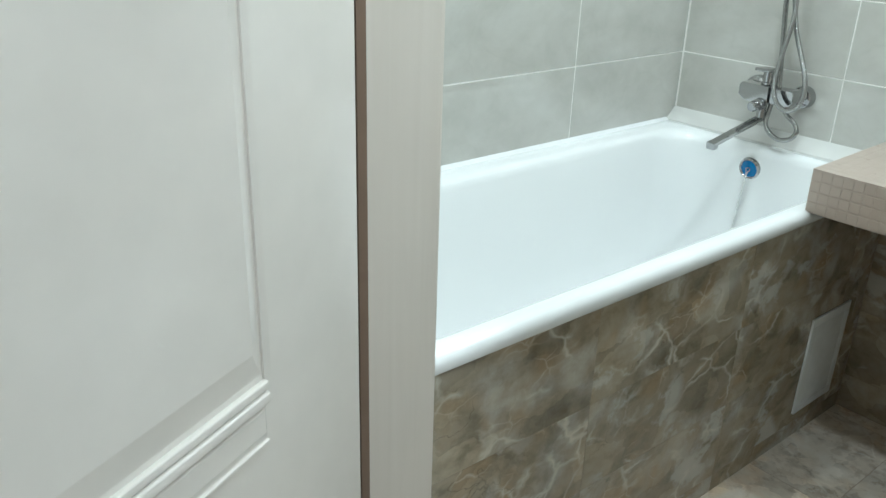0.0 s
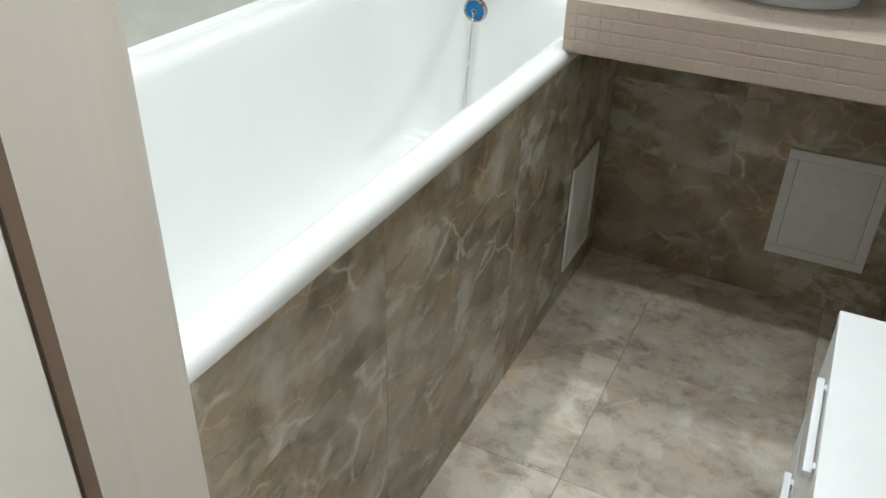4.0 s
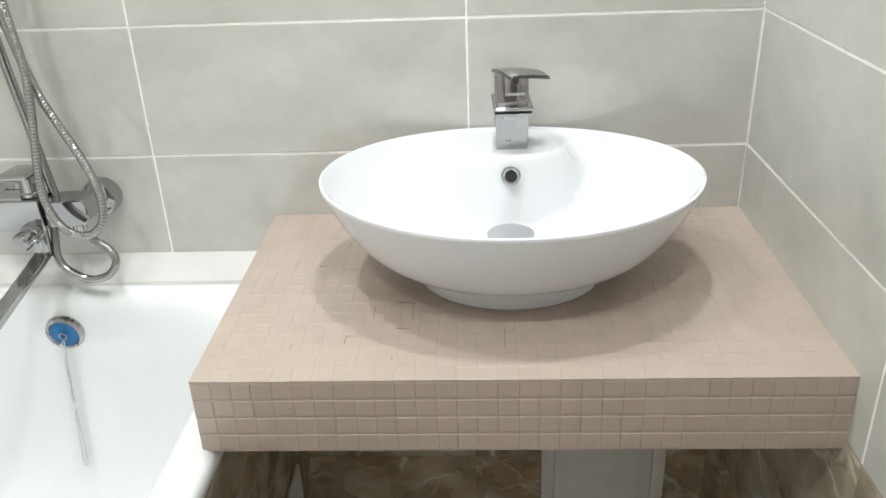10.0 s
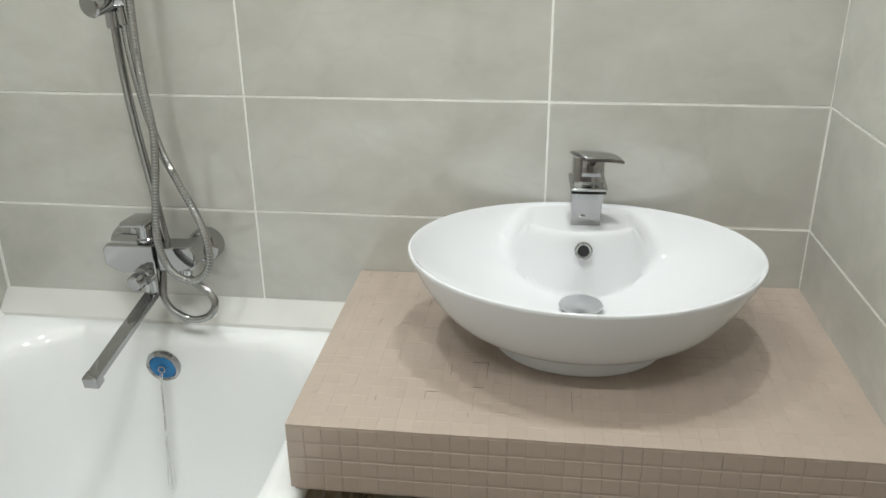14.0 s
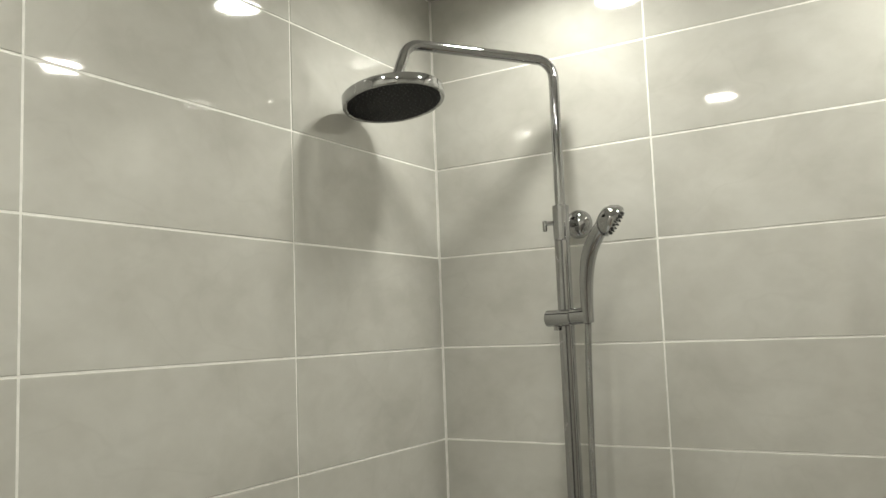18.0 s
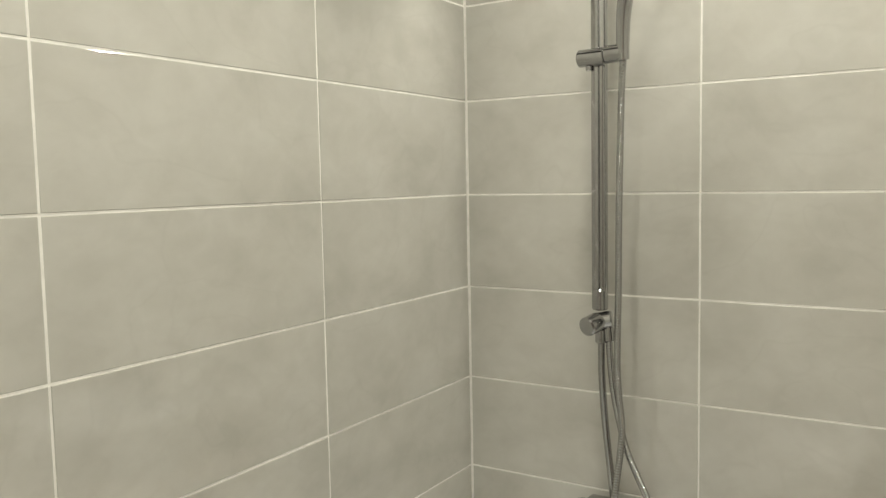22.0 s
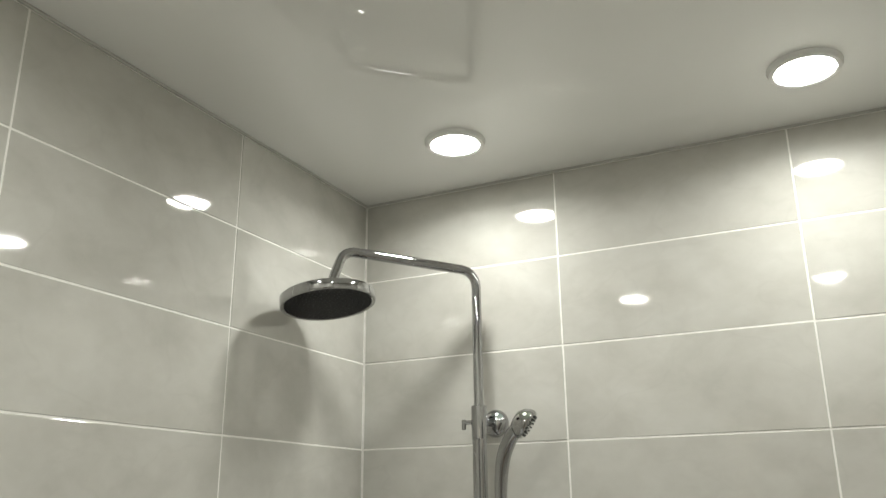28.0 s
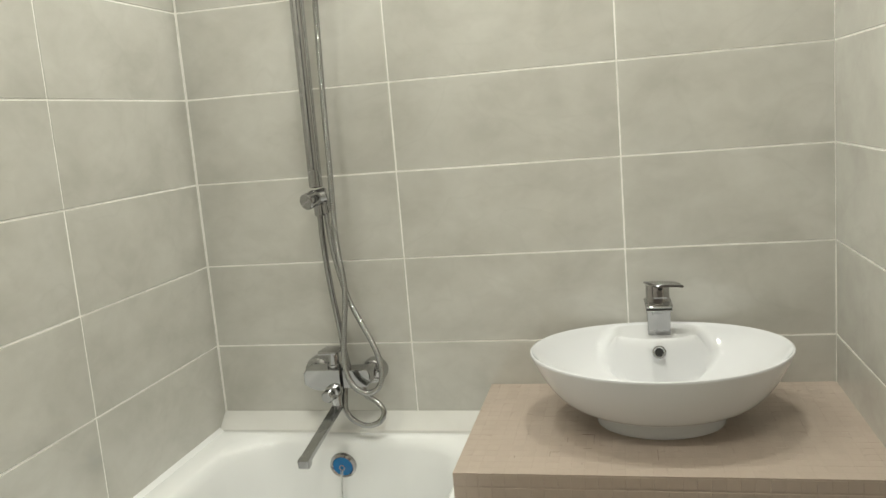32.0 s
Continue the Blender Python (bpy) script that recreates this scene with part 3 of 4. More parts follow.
    turn = part("thumb_turn", box(hx - 0.027, hx + 0.027, 0.0, 0.009, kz - 0.027, kz + 0.027, 0.0010), M_NICKEL, top, "square dark nickel rose with a thumb turn")
    part("turn_base", rod((hx, 0.0088, kz), (hx, 0.0135, kz), 0.0160, 32, 0.0012), M_CHROME, turn)
    wing = [[(sx * (0.0050 - 0.0012 * q), 0.022 * q, sz * (0.0150 - 0.002 * q)) for sx, sz in ((-1, -1), (1, -1), (1, 1), (-1, 1))] for q in (0.0, 0.5, 0.85, 1.0)]
    wing = loft(wing, True, True)
    bmesh.ops.bevel(wing, geom=wing.edges[:], offset=0.0014, segments=2, affect="EDGES")
    part("turn_knob", turned(wing, Matrix.Translation((hx, 0.0125, kz)) @ pose(0, 0, 0, 0, 38, 0)), M_CHROME, turn)
    # hinges
    for z in (0.25, 1.72):
        part("hinge", rod((-0.004, 0.004, z), (-0.004, 0.004, z + 0.09), 0.0055, 14, 0.001), M_NICKEL, top)
    top.matrix_basis = pose(*LEAF_AT, 0, 0, LEAF_TURN)


door_frame()
door_leaf()

# panelled hall wardrobe seen past the leaf
wardrobe = empty("wardrobe", (-0.2, -2.6, 0), "dark taupe hall wardrobe with flat doors and a black gap", "wardrobe")
put_at(part("body", box(-0.75, -0.22, -3.4, -1.95, 0.0, 2.40, 0.002), M_HALLDARK), wardrobe)
for y0, y1 in ((-3.395, -2.925), (-2.919, -2.442), (-2.436, -1.955)):
    put_at(part("door", box(-0.2195, -0.20, y0, y1, 0.06, 2.38, 0.002), M_HALLDARK), wardrobe)


# ---- bathtub ----
def bathtub():
    top = empty("bathtub", (0.35, -0.8, 0), "white enamelled rectangular bathtub built in along the tiled wall", "bathtub")
    X0, X1, Y0, Y1 = 0.002, 0.704, -L + 0.0005, -0.036

    def ring(l, r, s, n, rad, z):
        l = l + 0.022 * min(max((l - 0.012) / 0.024, 0.0), 1.0)
        return ring_rect(X0 + l, X1 - r + (0.006 if r > 0.03 else 0.0), Y0 + (0.45 * s if s < 0.08 else s - 0.044), Y1 - n, rad, z, 10, 0.45 * rad)

    rings = [
        ring(0.010, 0.012, 0.001, 0.006, 0.003, 0.676), ring(0.0, 0.003, 0.0, 0.0, 0.003, 0.673), ring(0.0, 0.0, 0.0, 0.0, 0.003, 0.679),
        ring(0.0, 0.0, 0.0, 0.0, 0.003, 0.690), ring(0.001, 0.003, 0.0, 0.001, 0.003, 0.698), ring(0.004, 0.010, 0.0005, 0.004, 0.003, 0.704),
        ring(0.010, 0.020, 0.002, 0.008, 0.003, 0.706), ring(0.036, 0.044, 0.040, 0.026, 0.085, 0.705),
        ring(0.046, 0.055, 0.055, 0.034, 0.105, 0.701), ring(0.053, 0.065, 0.066, 0.040, 0.118, 0.692), ring(0.058, 0.072, 0.074, 0.044, 0.125, 0.678),
        ring(0.064, 0.079, 0.090, 0.048, 0.130, 0.640), ring(0.076, 0.090, 0.125, 0.056, 0.132, 0.560), ring(0.090, 0.104, 0.175, 0.066, 0.132, 0.460),
        ring(0.104, 0.120, 0.225, 0.078, 0.130, 0.375), ring(0.118, 0.138, 0.265, 0.094, 0.125, 0.325), ring(0.140, 0.162, 0.300, 0.118, 0.115, 0.296),
        ring(0.172, 0.205, 0.340, 0.150, 0.095, 0.281), ring(0.215, 0.248, 0.400, 0.195, 0.06, 0.275), ring(0.270, 0.300, 0.50, 0.26, 0.03, 0.272),
    ]
    taper = lambda x, y: 0.010 * min(max((-y - 0.10) / 1.45, 0), 1) * min(max((x - 0.55) / 0.1, 0), 1)
    rings = [[(x - taper(x, y), y, z + 0.002 * (0.7 - x) / 0.7 * min(max((z - 0.3) / 0.35, 0), 1)) for x, y, z in r] for r in rings]
    put_at(part("shell", loft(rings, cap_last=True), M_ENAMEL, label="white enamel shell with a rolled rim", smooth=60), top)
    # drain
    dm = Matrix.Translation((0.345, -0.315, 0.274))
    drain = put_at(part("drain", lathe([(0.0, 0.0015), (0.021, 0.0015), (0.023, 0.004), (0.031, 0.005), (0.0345, 0.003), (0.036, 0.0)], 40, dm), M_CHROME, label="chrome drain with a cross"), top)
    for k in range(6):
        a = k * math.tau / 6
        hole = rod((0.345 + 0.013 * math.cos(a), -0.315 + 0.013 * math.sin(a), 0.2752), (0.345 + 0.013 * math.cos(a), -0.315 + 0.013 * math.sin(a), 0.2761), 0.0045, 12)
        put_at(part("drain_hole", hole, M_BLACK), top)
    # overflow with its plug parked in it
    om = Matrix.Translation((0.333, -0.083, 0.642)) @ pose(0, 0, 0, 97, 0, 0)
    over = put_at(part("overflow", lathe([(0.0, -0.006), (0.030, -0.006), (0.033, 0.0), (0.031, 0.006), (0.026, 0.009), (0.0235, 0.006), (0.0, 0.006)], 40, om), M_CHROME, label="chrome overflow ring"), top)
    plug = put_at(part("plug", lathe([(0.0, 0.0075), (0.0215, 0.0075), (0.0235, 0.0065), (0.0235, 0.004)], 36, om), M_BLUE, label="blue plastic plug hung in the overflow"), top)
    pts = [(0.330, -0.096, 0.632), (0.330, -0.101, 0.600), (0.329, -0.106, 0.540), (0.326, -0.113, 0.460), (0.323, -0.117, 0.402), (0.325, -0.118, 0.392), (0.3295, -0.117, 0.402), (0.330, -0.112, 0.470), (0.331, -0.105, 0.545), (0.333, -0.100, 0.605), (0.334, -0.096, 0.634)]
    put_at(part("chain", tube(smooth_path(pts, 0.0012), lambda s: 0.0011 + 0.0005 * math.sin(s * math.tau / 0.0036), 7), M_CHAIN, label="thin steel ball chain"), top)
    put_at(part("eyelet", tube(smooth_path([(0.333 + 0.006 * math.cos(a), -0.094, 0.640 + 0.006 * math.sin(a)) for a in [k * math.tau / 12 for k in range(13)]], 0.003), 0.0012, 8), M_CHROME), top)


bathtub()

# sloping tiled strip that closes the gap behind the tub
bm = bmesh.new()
prof = [(0.0, 0.746), (-0.004, 0.7465), (-0.041, 0.712), (-0.042, 0.704), (0.0, 0.66)]
a, b = [bm.verts.new((0.001, y, z)) for y, z in prof], [bm.verts.new((0.690, y, z)) for y, z in prof]
for k in range(5):
    bm.faces.new((a[k], a[(k + 1) % 5], b[(k + 1) % 5], b[k]))
bm.faces.new(a[::-1]), bm.faces.new(b)
bmesh.ops.recalc_face_normals(bm, faces=bm.faces[:])
tagged(part("ledge_strip", bm, M_SEAL), "pale sloping strip between bathtub rim and shower wall", "ledge", kind="structure")

# white sealant between the tub's rim and the long wall
bm = bmesh.new()
prof = [(0.0005, 0.700), (0.0125, 0.7055), (0.0095, 0.7090), (0.0040, 0.7130), (0.0005, 0.7165)]
a, b = [bm.verts.new((x, -L + 0.001, z)) for x, z in prof], [bm.verts.new((x, -0.040, z)) for x, z in prof]
for k in range(5):
    bm.faces.new((a[k], a[(k + 1) % 5], b[(k + 1) % 5], b[k]))
bm.faces.new(a[::-1]), bm.faces.new(b)
bmesh.ops.recalc_face_normals(bm, faces=bm.faces[:])
tagged(part("trim", bm, M_ENAMEL), "white sealant bead between bathtub rim and wall tiles", "sealant", kind="structure")

# tiled front of the tub
panel = part("tub_front", box(0.640, 0.6874, -L, -0.004, 0.0036, 0.673), M_DGROUT, smooth=None)
tagged(panel, "brown marble-tiled front panel under the bathtub rim", "tub panel", kind="structure")


def hatch(nm, label, w, h, m):
    """A plastic inspection hatch: local x across, z up, face towards -y."""
    top = empty(nm, (0, 0, 0), label, "inspection hatch")
    bm = bmesh.new()
    for x0, x1, z0, z1 in ((-w / 2, w / 2, h / 2 - 0.024, h / 2), (-w / 2, w / 2, -h / 2, -h / 2 + 0.024), (-w / 2, -w / 2 + 0.024, -h / 2 + 0.024, h / 2 - 0.024), (w / 2 - 0.024, w / 2, -h / 2 + 0.024, h / 2 - 0.024)):
        box(x0, x1, -0.006, 0.0, z0, z1, 0.0015, 2, bm=bm)
    part("frame", bm, M_HATCH, top)
    part("door", box(-w / 2 + 0.0247, w / 2 - 0.0247, -0.0050, 0.0, -h / 2 + 0.0247, h / 2 - 0.0247, 0.0015), M_HATCH, top)
    part("backing", box(-w / 2 + 0.02, w / 2 - 0.02, -0.001, 0.002, -h / 2 + 0.02, h / 2 - 0.02), M_BLACK, top)
    top.matrix_basis = m
    return top


hatch("inspection_hatch", "white plastic inspection hatch set in brown tiles under the washbasin shelf", 0.230, 0.283, pose(1.243, 0.0005, 0.271))
hatch("inspection_hatch", "white plastic inspection hatch set low in the bathtub's tiled front", 0.196, 0.283, pose(0.6885, -0.1905, 0.230, 0, 0, 90))


# ---- washbasin shelf ----
CX0, CX1, CY, CZ0, CZ1 = 0.687, 1.4350, -0.460, 0.706, 0.807
counter = part("washbasin_shelf", box(CX0 + 0.0004, CX1, CY + 0.0008, -0.001, CZ0, CZ1 - 0.0003), M_MGROUT, smooth=None)
tagged(counter, "thick wall-mounted shelf clad in small beige mosaic tiles", "shelf")


# ---- washbasin ----
BX, BY, BA, BB, BZ = 1.060, -0.2065, 0.2505, 0.2065, 0.951


def basin():
    top = empty("washbasin", (BX, BY, CZ1), "oval white ceramic vessel washbasin on the mosaic shelf", "washbasin")
    n = 144

    def oval(fa, fb, z, lift=0.0, dy=0.0):
        out = []
        for k in range(n):
            a = k * math.tau / n
            out.append((BX + BA * fa * math.cos(a), BY + dy + BB * fb * math.sin(a), z + lift * math.cos(a) ** 2))
        return out

    outer = [oval(0.430, 0.47, CZ1 - 0.0038), oval(0.475, 0.500, CZ1 - 0.0034), oval(0.478, 0.503, CZ1 - 0.0012), oval(0.491, 0.513, CZ1 - 0.0004), oval(0.495, 0.516, CZ1 + 0.004), oval(0.490, 0.511, CZ1 + 0.010), oval(0.478, 0.499, CZ1 + 0.018), oval(0.470, 0.491, CZ1 + 0.026), oval(0.476, 0.497, CZ1 + 0.0330)]
    for k in range(1, 17):
        u = (k / 16) ** 1.7
        f = 0.494 + 0.504 * u ** 0.37
        outer.append(oval(f, f + 0.030 * (1 - u) ** 3, CZ1 + 0.0340 + (BZ - 0.0380 - CZ1) * u, 0.004 * u))
    rim = [oval(0.999, 0.999, BZ - 0.003, 0.004), oval(0.996, 0.995, BZ, 0.004), oval(0.986, 0.982, BZ + 0.001, 0.004), oval(0.976, 0.969, BZ - 0.002, 0.004)]

    def deck(x, y, z):
        """The raised tap ledge at the back of the bowl."""
        u = (x - BX) / 0.098
        edge = -0.146 + 0.040 * min(u * u, 1.6)
        s = min(max((y - edge + 0.016) / 0.032, 0.0), 1.0)
        s = s * s * (3 - 2 * s)
        side = min(max((1.28 - abs(u)) / 0.50, 0.0), 1.0)
        side = side * side * (3 - 2 * side)
        return max(z, z + (BZ - 0.003 - z) * s * side)

    inner = []
    m = 66
    for k in range(1, m):
        f = 0.972 * (1 - k / m)
        z = BZ - 0.002 - 0.098 * (1 - (f / 0.972) ** 2.6) ** 0.85
        ring = []
        for x, y, zz in oval(f, f * 0.995, z, 0.004 * f):
            ring.append((x, y, deck(x, y, zz)))
        inner.append(ring)
    put_at(part("bowl", loft(outer + rim + inner, cap_first=True, cap_last=True), M_CERAMIC, label="glossy white ceramic bowl with a raised tap ledge", smooth=50), top)
    # overflow hole
    om = Matrix.Translation((1.064, -0.1525, 0.927)) @ pose(0, 0, 0, 72, 0, 0)
    put_at(part("overflow_ring", lathe([(0.0085, 0.0), (0.0085, 0.003), (0.011, 0.0045), (0.0135, 0.003), (0.0138, -0.004)], 32, om), M_CHROME), top)
    put_at(part("overflow_hole", lathe([(0.0, 0.001), (0.0088, 0.001)], 24, om), M_BLACK), top)
    # pop-up waste
    wm = Matrix.Translation((1.062, -0.2030, 0.8552))
    put_at(part("waste_plug", lathe([(0.0, 0.0105), (0.028, 0.0098), (0.0315, 0.0088), (0.0325, 0.0072), (0.031, 0.0055), (0.020, 0.004), (0.014, -0.008)], 40, wm), M_SATIN, label="round satin chrome pop-up waste"), top)
    put_at(part("waste_seat", lathe([(0.0, 0.0003), (0.022, 0.0003), (0.0260, 0.001), (0.0275, -0.003)], 40, Matrix.Translation((1.062, -0.2010, 0.8541))), M_CHROME), top)


basin()


def basin_tap():
    top = empty("basin_tap", (1.065, -0.108, 0.940), "square chrome single-lever tap standing on the washbasin", "tap")
    c = M_CHROME
    x, y, z = 1.068, -0.079, 0.9478

    def add(nm, bm, label="", mat=c):
        return put_at(part(nm, bm, mat, label=label), top)

    # solid block that widens a little upwards and leans forward under the spout
    rings = [ring_rect(x - 0.0225 - 0.0015 * s, x + 0.0225 + 0.0015 * s, y - 0.0215 - 0.006 * s * s, y + 0.0215, 0.003, z + 0.0005 + 0.0585 * s, 3) for s in [k / 8 for k in range(9)]]
    add("body", loft(rings, True, True))
    # spout: two thin plates with a dark slot between them
    tilt = Matrix.Translation((x, y, z + 0.0605)) @ pose(0, 0, 0, 3, 0, 0)
    add("spout_lip", turned(box(-0.0262, 0.0262, -0.046, 0.0225, -0.0015, 0.0020, 0.0010), tilt))
    add("spout_slot", turned(box(-0.0235, 0.0235, -0.043, 0.018, 0.0020, 0.0042), tilt), mat=M_BLACK)
    add("spout_top", turned(box(-0.0270, 0.0270, -0.047, 0.0235, 0.0042, 0.0100, 0.0040, 4), tilt))
    add("aerator", turned(box(-0.0135, 0.0135, -0.038, -0.0285, -0.011, -0.0015, 0.0008), tilt))
    # cartridge housing and the lever on top, swung aside and bowed
    add("housing", loft([ring_rect(x - 0.0235, x + 0.0235, y - 0.0195 + 0.004 * q, y + 0.0215, 0.004, z + 0.069 + 0.0370 * q, 4) for q in (0.0, 0.25, 0.5, 0.75, 1.0)], True, True))
    add("housing_panel", turned(box(-0.010, 0.0185, -0.0012, 0.0008, -0.013, 0.013, 0.0008, 2), Matrix.Translation((x, y - 0.0178, z + 0.090)) @ pose(0, 0, 0, -5.5, 0, 0)))
    add("indicator", rod((x + 0.005, y - 0.0200, z + 0.0995), (x + 0.005, y - 0.0170, z + 0.0995), 0.0048, 18), mat=M_BLACK)
    lev = bmesh.new()
    rows = []
    for q in [k / 16 for k in range(17)]:
        fx, fy, fz = 0.0225 * q, 0.022 - 0.044 * q, 0.011 * q - 0.0125 * q * q
        rows.append([(x + fx + 0.00125 + 0.02875 * c, y + fy, z + 0.1078 + fz - 0.0006 * c - 0.0018 * c * c) for c in [k / 5 - 1 for k in range(11)]])
    top_v = [[lev.verts.new(p) for p in row] for row in rows]
    low_v = [[lev.verts.new((p[0], p[1], p[2] - 0.0050)) for p in row] for row in rows]
    for k in range(16):
        for c in range(10):
            lev.faces.new((top_v[k][c], top_v[k][c + 1], top_v[k + 1][c + 1], top_v[k + 1][c]))
            lev.faces.new((low_v[k][c], low_v[k + 1][c], low_v[k + 1][c + 1], low_v[k][c + 1]))
        for e in (0, 10):
            lev.faces.new((top_v[k][e], top_v[k + 1][e], low_v[k + 1][e], low_v[k][e]))
    for k in (0, 16):
        for c in range(10):
            lev.faces.new((top_v[k][c], top_v[k][c + 1], low_v[k][c + 1], low_v[k][c]))
    bmesh.ops.recalc_face_normals(lev, faces=lev.faces[:])
    bmesh.ops.bevel(lev, geom=[e for e in lev.edges if e.calc_face_angle(0) > 0.6], offset=0.0012, segments=2, affect="EDGES")
    add("lever", lev, "flat bowed chrome lever turned aside")
    top.matrix_basis = Matrix.Translation(top.location) @ pose(0, 0, 0, 0, 0, 2)


basin_tap()

# basin waste pipe that shows under the shelf
trap = empty("waste_pipe", (1.060, -0.2235, 0.62), "short chrome waste pipe under the washbasin shelf", "pipe")
put_at(part("pipe", rod((1.060, -0.2235, 0.655), (1.060, -0.2235, 0.7050), 0.016, 24), M_CHROME), trap)
put_at(part("nut", rod((1.060, -0.2235, 0.640), (1.060, -0.2235, 0.658), 0.021, 8, 0.002), M_CHROME), trap)


# ---- bath mixer and shower column ----
def bath_mixer():
    top = empty("bath_mixer", (0.345, -0.02, 0.86), "chrome wall-mounted bath mixer with a long flat spout", "tap")

    def add(nm, bm, label="", mat=M_CHROME):
        return put_at(part(nm, bm, mat, label=label), top)

    for x, z, r in ((0.271, 0.855, 0.035), (0.409, 0.852, 0.031)):
        add("wall_flange", lathe([(0.0, 0.0), (r, 0.0), (r, 0.016), (r - 0.003, 0.026), (r - 0.012, 0.032), (0.0, 0.032)], 36, Matrix.Translation((x, -0.0002, z)) @ pose(0, 0, 0, 90, 0, 0)))
        add("union_nut", rod((x, -0.018, 0.862), (x, -0.046, 0.862), 0.0165, 8, 0.002))
    def bar(x0, x1, y0, y1, outline):
        """A flat plate with a chamfered outline in the x-z plane."""
        bm = loft([[(px, py, pz) for px, pz in outline] for py in (y1, y0 + 0.0015)] + [[(px + (0.0015 if px < (x0 + x1) / 2 else -0.0015), y0, pz + (0.0015 if pz < 0.856 else -0.0015)) for px, pz in outline]], True, True)
        return bm

    add("body", bar(0.263, 0.352, -0.096, -0.046, [(0.263, 0.846), (0.263, 0.872), (0.269, 0.880), (0.352, 0.880), (0.352, 0.830), (0.296, 0.830), (0.280, 0.834)]), "angular chrome mixer body")
    add("arm", bar(0.356, 0.422, -0.092, -0.046, [(0.356, 0.834), (0.356, 0.876), (0.417, 0.878), (0.422, 0.870), (0.422, 0.846), (0.412, 0.836)]))
    add("slot", box(0.349, 0.360, -0.086, -0.048, 0.836, 0.874), mat=M_BLACK)
    add("cartridge_cap", lathe([(0.0, 0.0), (0.0155, 0.0), (0.0155, 0.006), (0.0135, 0.008), (0.0135, 0.037), (0.0, 0.037)], 28, Matrix.Translation((0.331, -0.072, 0.881))))
    add("handle_stem", box(0.322, 0.340, -0.080, -0.063, 0.905, 0.922, 0.003))
    add("handle", turned(box(-0.024, 0.020, -0.044, 0.014, 0.0, 0.009, 0.003), Matrix.Translation((0.333, -0.068, 0.917)) @ pose(0, 0, 0, -3, 0, 0)), "flat chrome lever handle")
    add("diverter_knob", lathe([(0.0, 0.0), (0.017, 0.0), (0.017, 0.014), (0.011, 0.017), (0.011, 0.022), (0.0145, 0.025), (0.0145, 0.036), (0.012, 0.039), (0.0, 0.039)], 24, Matrix.Translation((0.334, -0.090, 0.830)) @ pose(0, 0, 0, 100, 0, -12)))
    add("spout_nut", rod((0.335, -0.083, 0.834), (0.336, -0.086, 0.786), 0.0125, 20, 0.002))
    # flat spout: a bar that leans out over the tub
    a, b = Vector((0.336, -0.070, 0.792)), Vector((0.3335, -0.300, 0.748))
    mid, d = (a + b) / 2, b - a
    q = d.to_track_quat("Y", "Z").to_matrix().to_4x4()
    spout = add("spout", turned(box(-0.0115, 0.0115, -d.length / 2, d.length / 2, -0.006, 0.006, 0.0025, 3), Matrix.Translation(mid) @ q), "long flat chrome spout")
    put_at(part("spout_end", turned(box(-0.0125, 0.0125, -0.010, 0.010, -0.013, 0.0068, 0.003, 3), Matrix.Translation(b) @ q), M_CHROME), top)
    add("hose_outlet", rod((0.392, -0.066, 0.839), (0.392, -0.066, 0.818), 0.011, 16, 0.001))


bath_mixer()


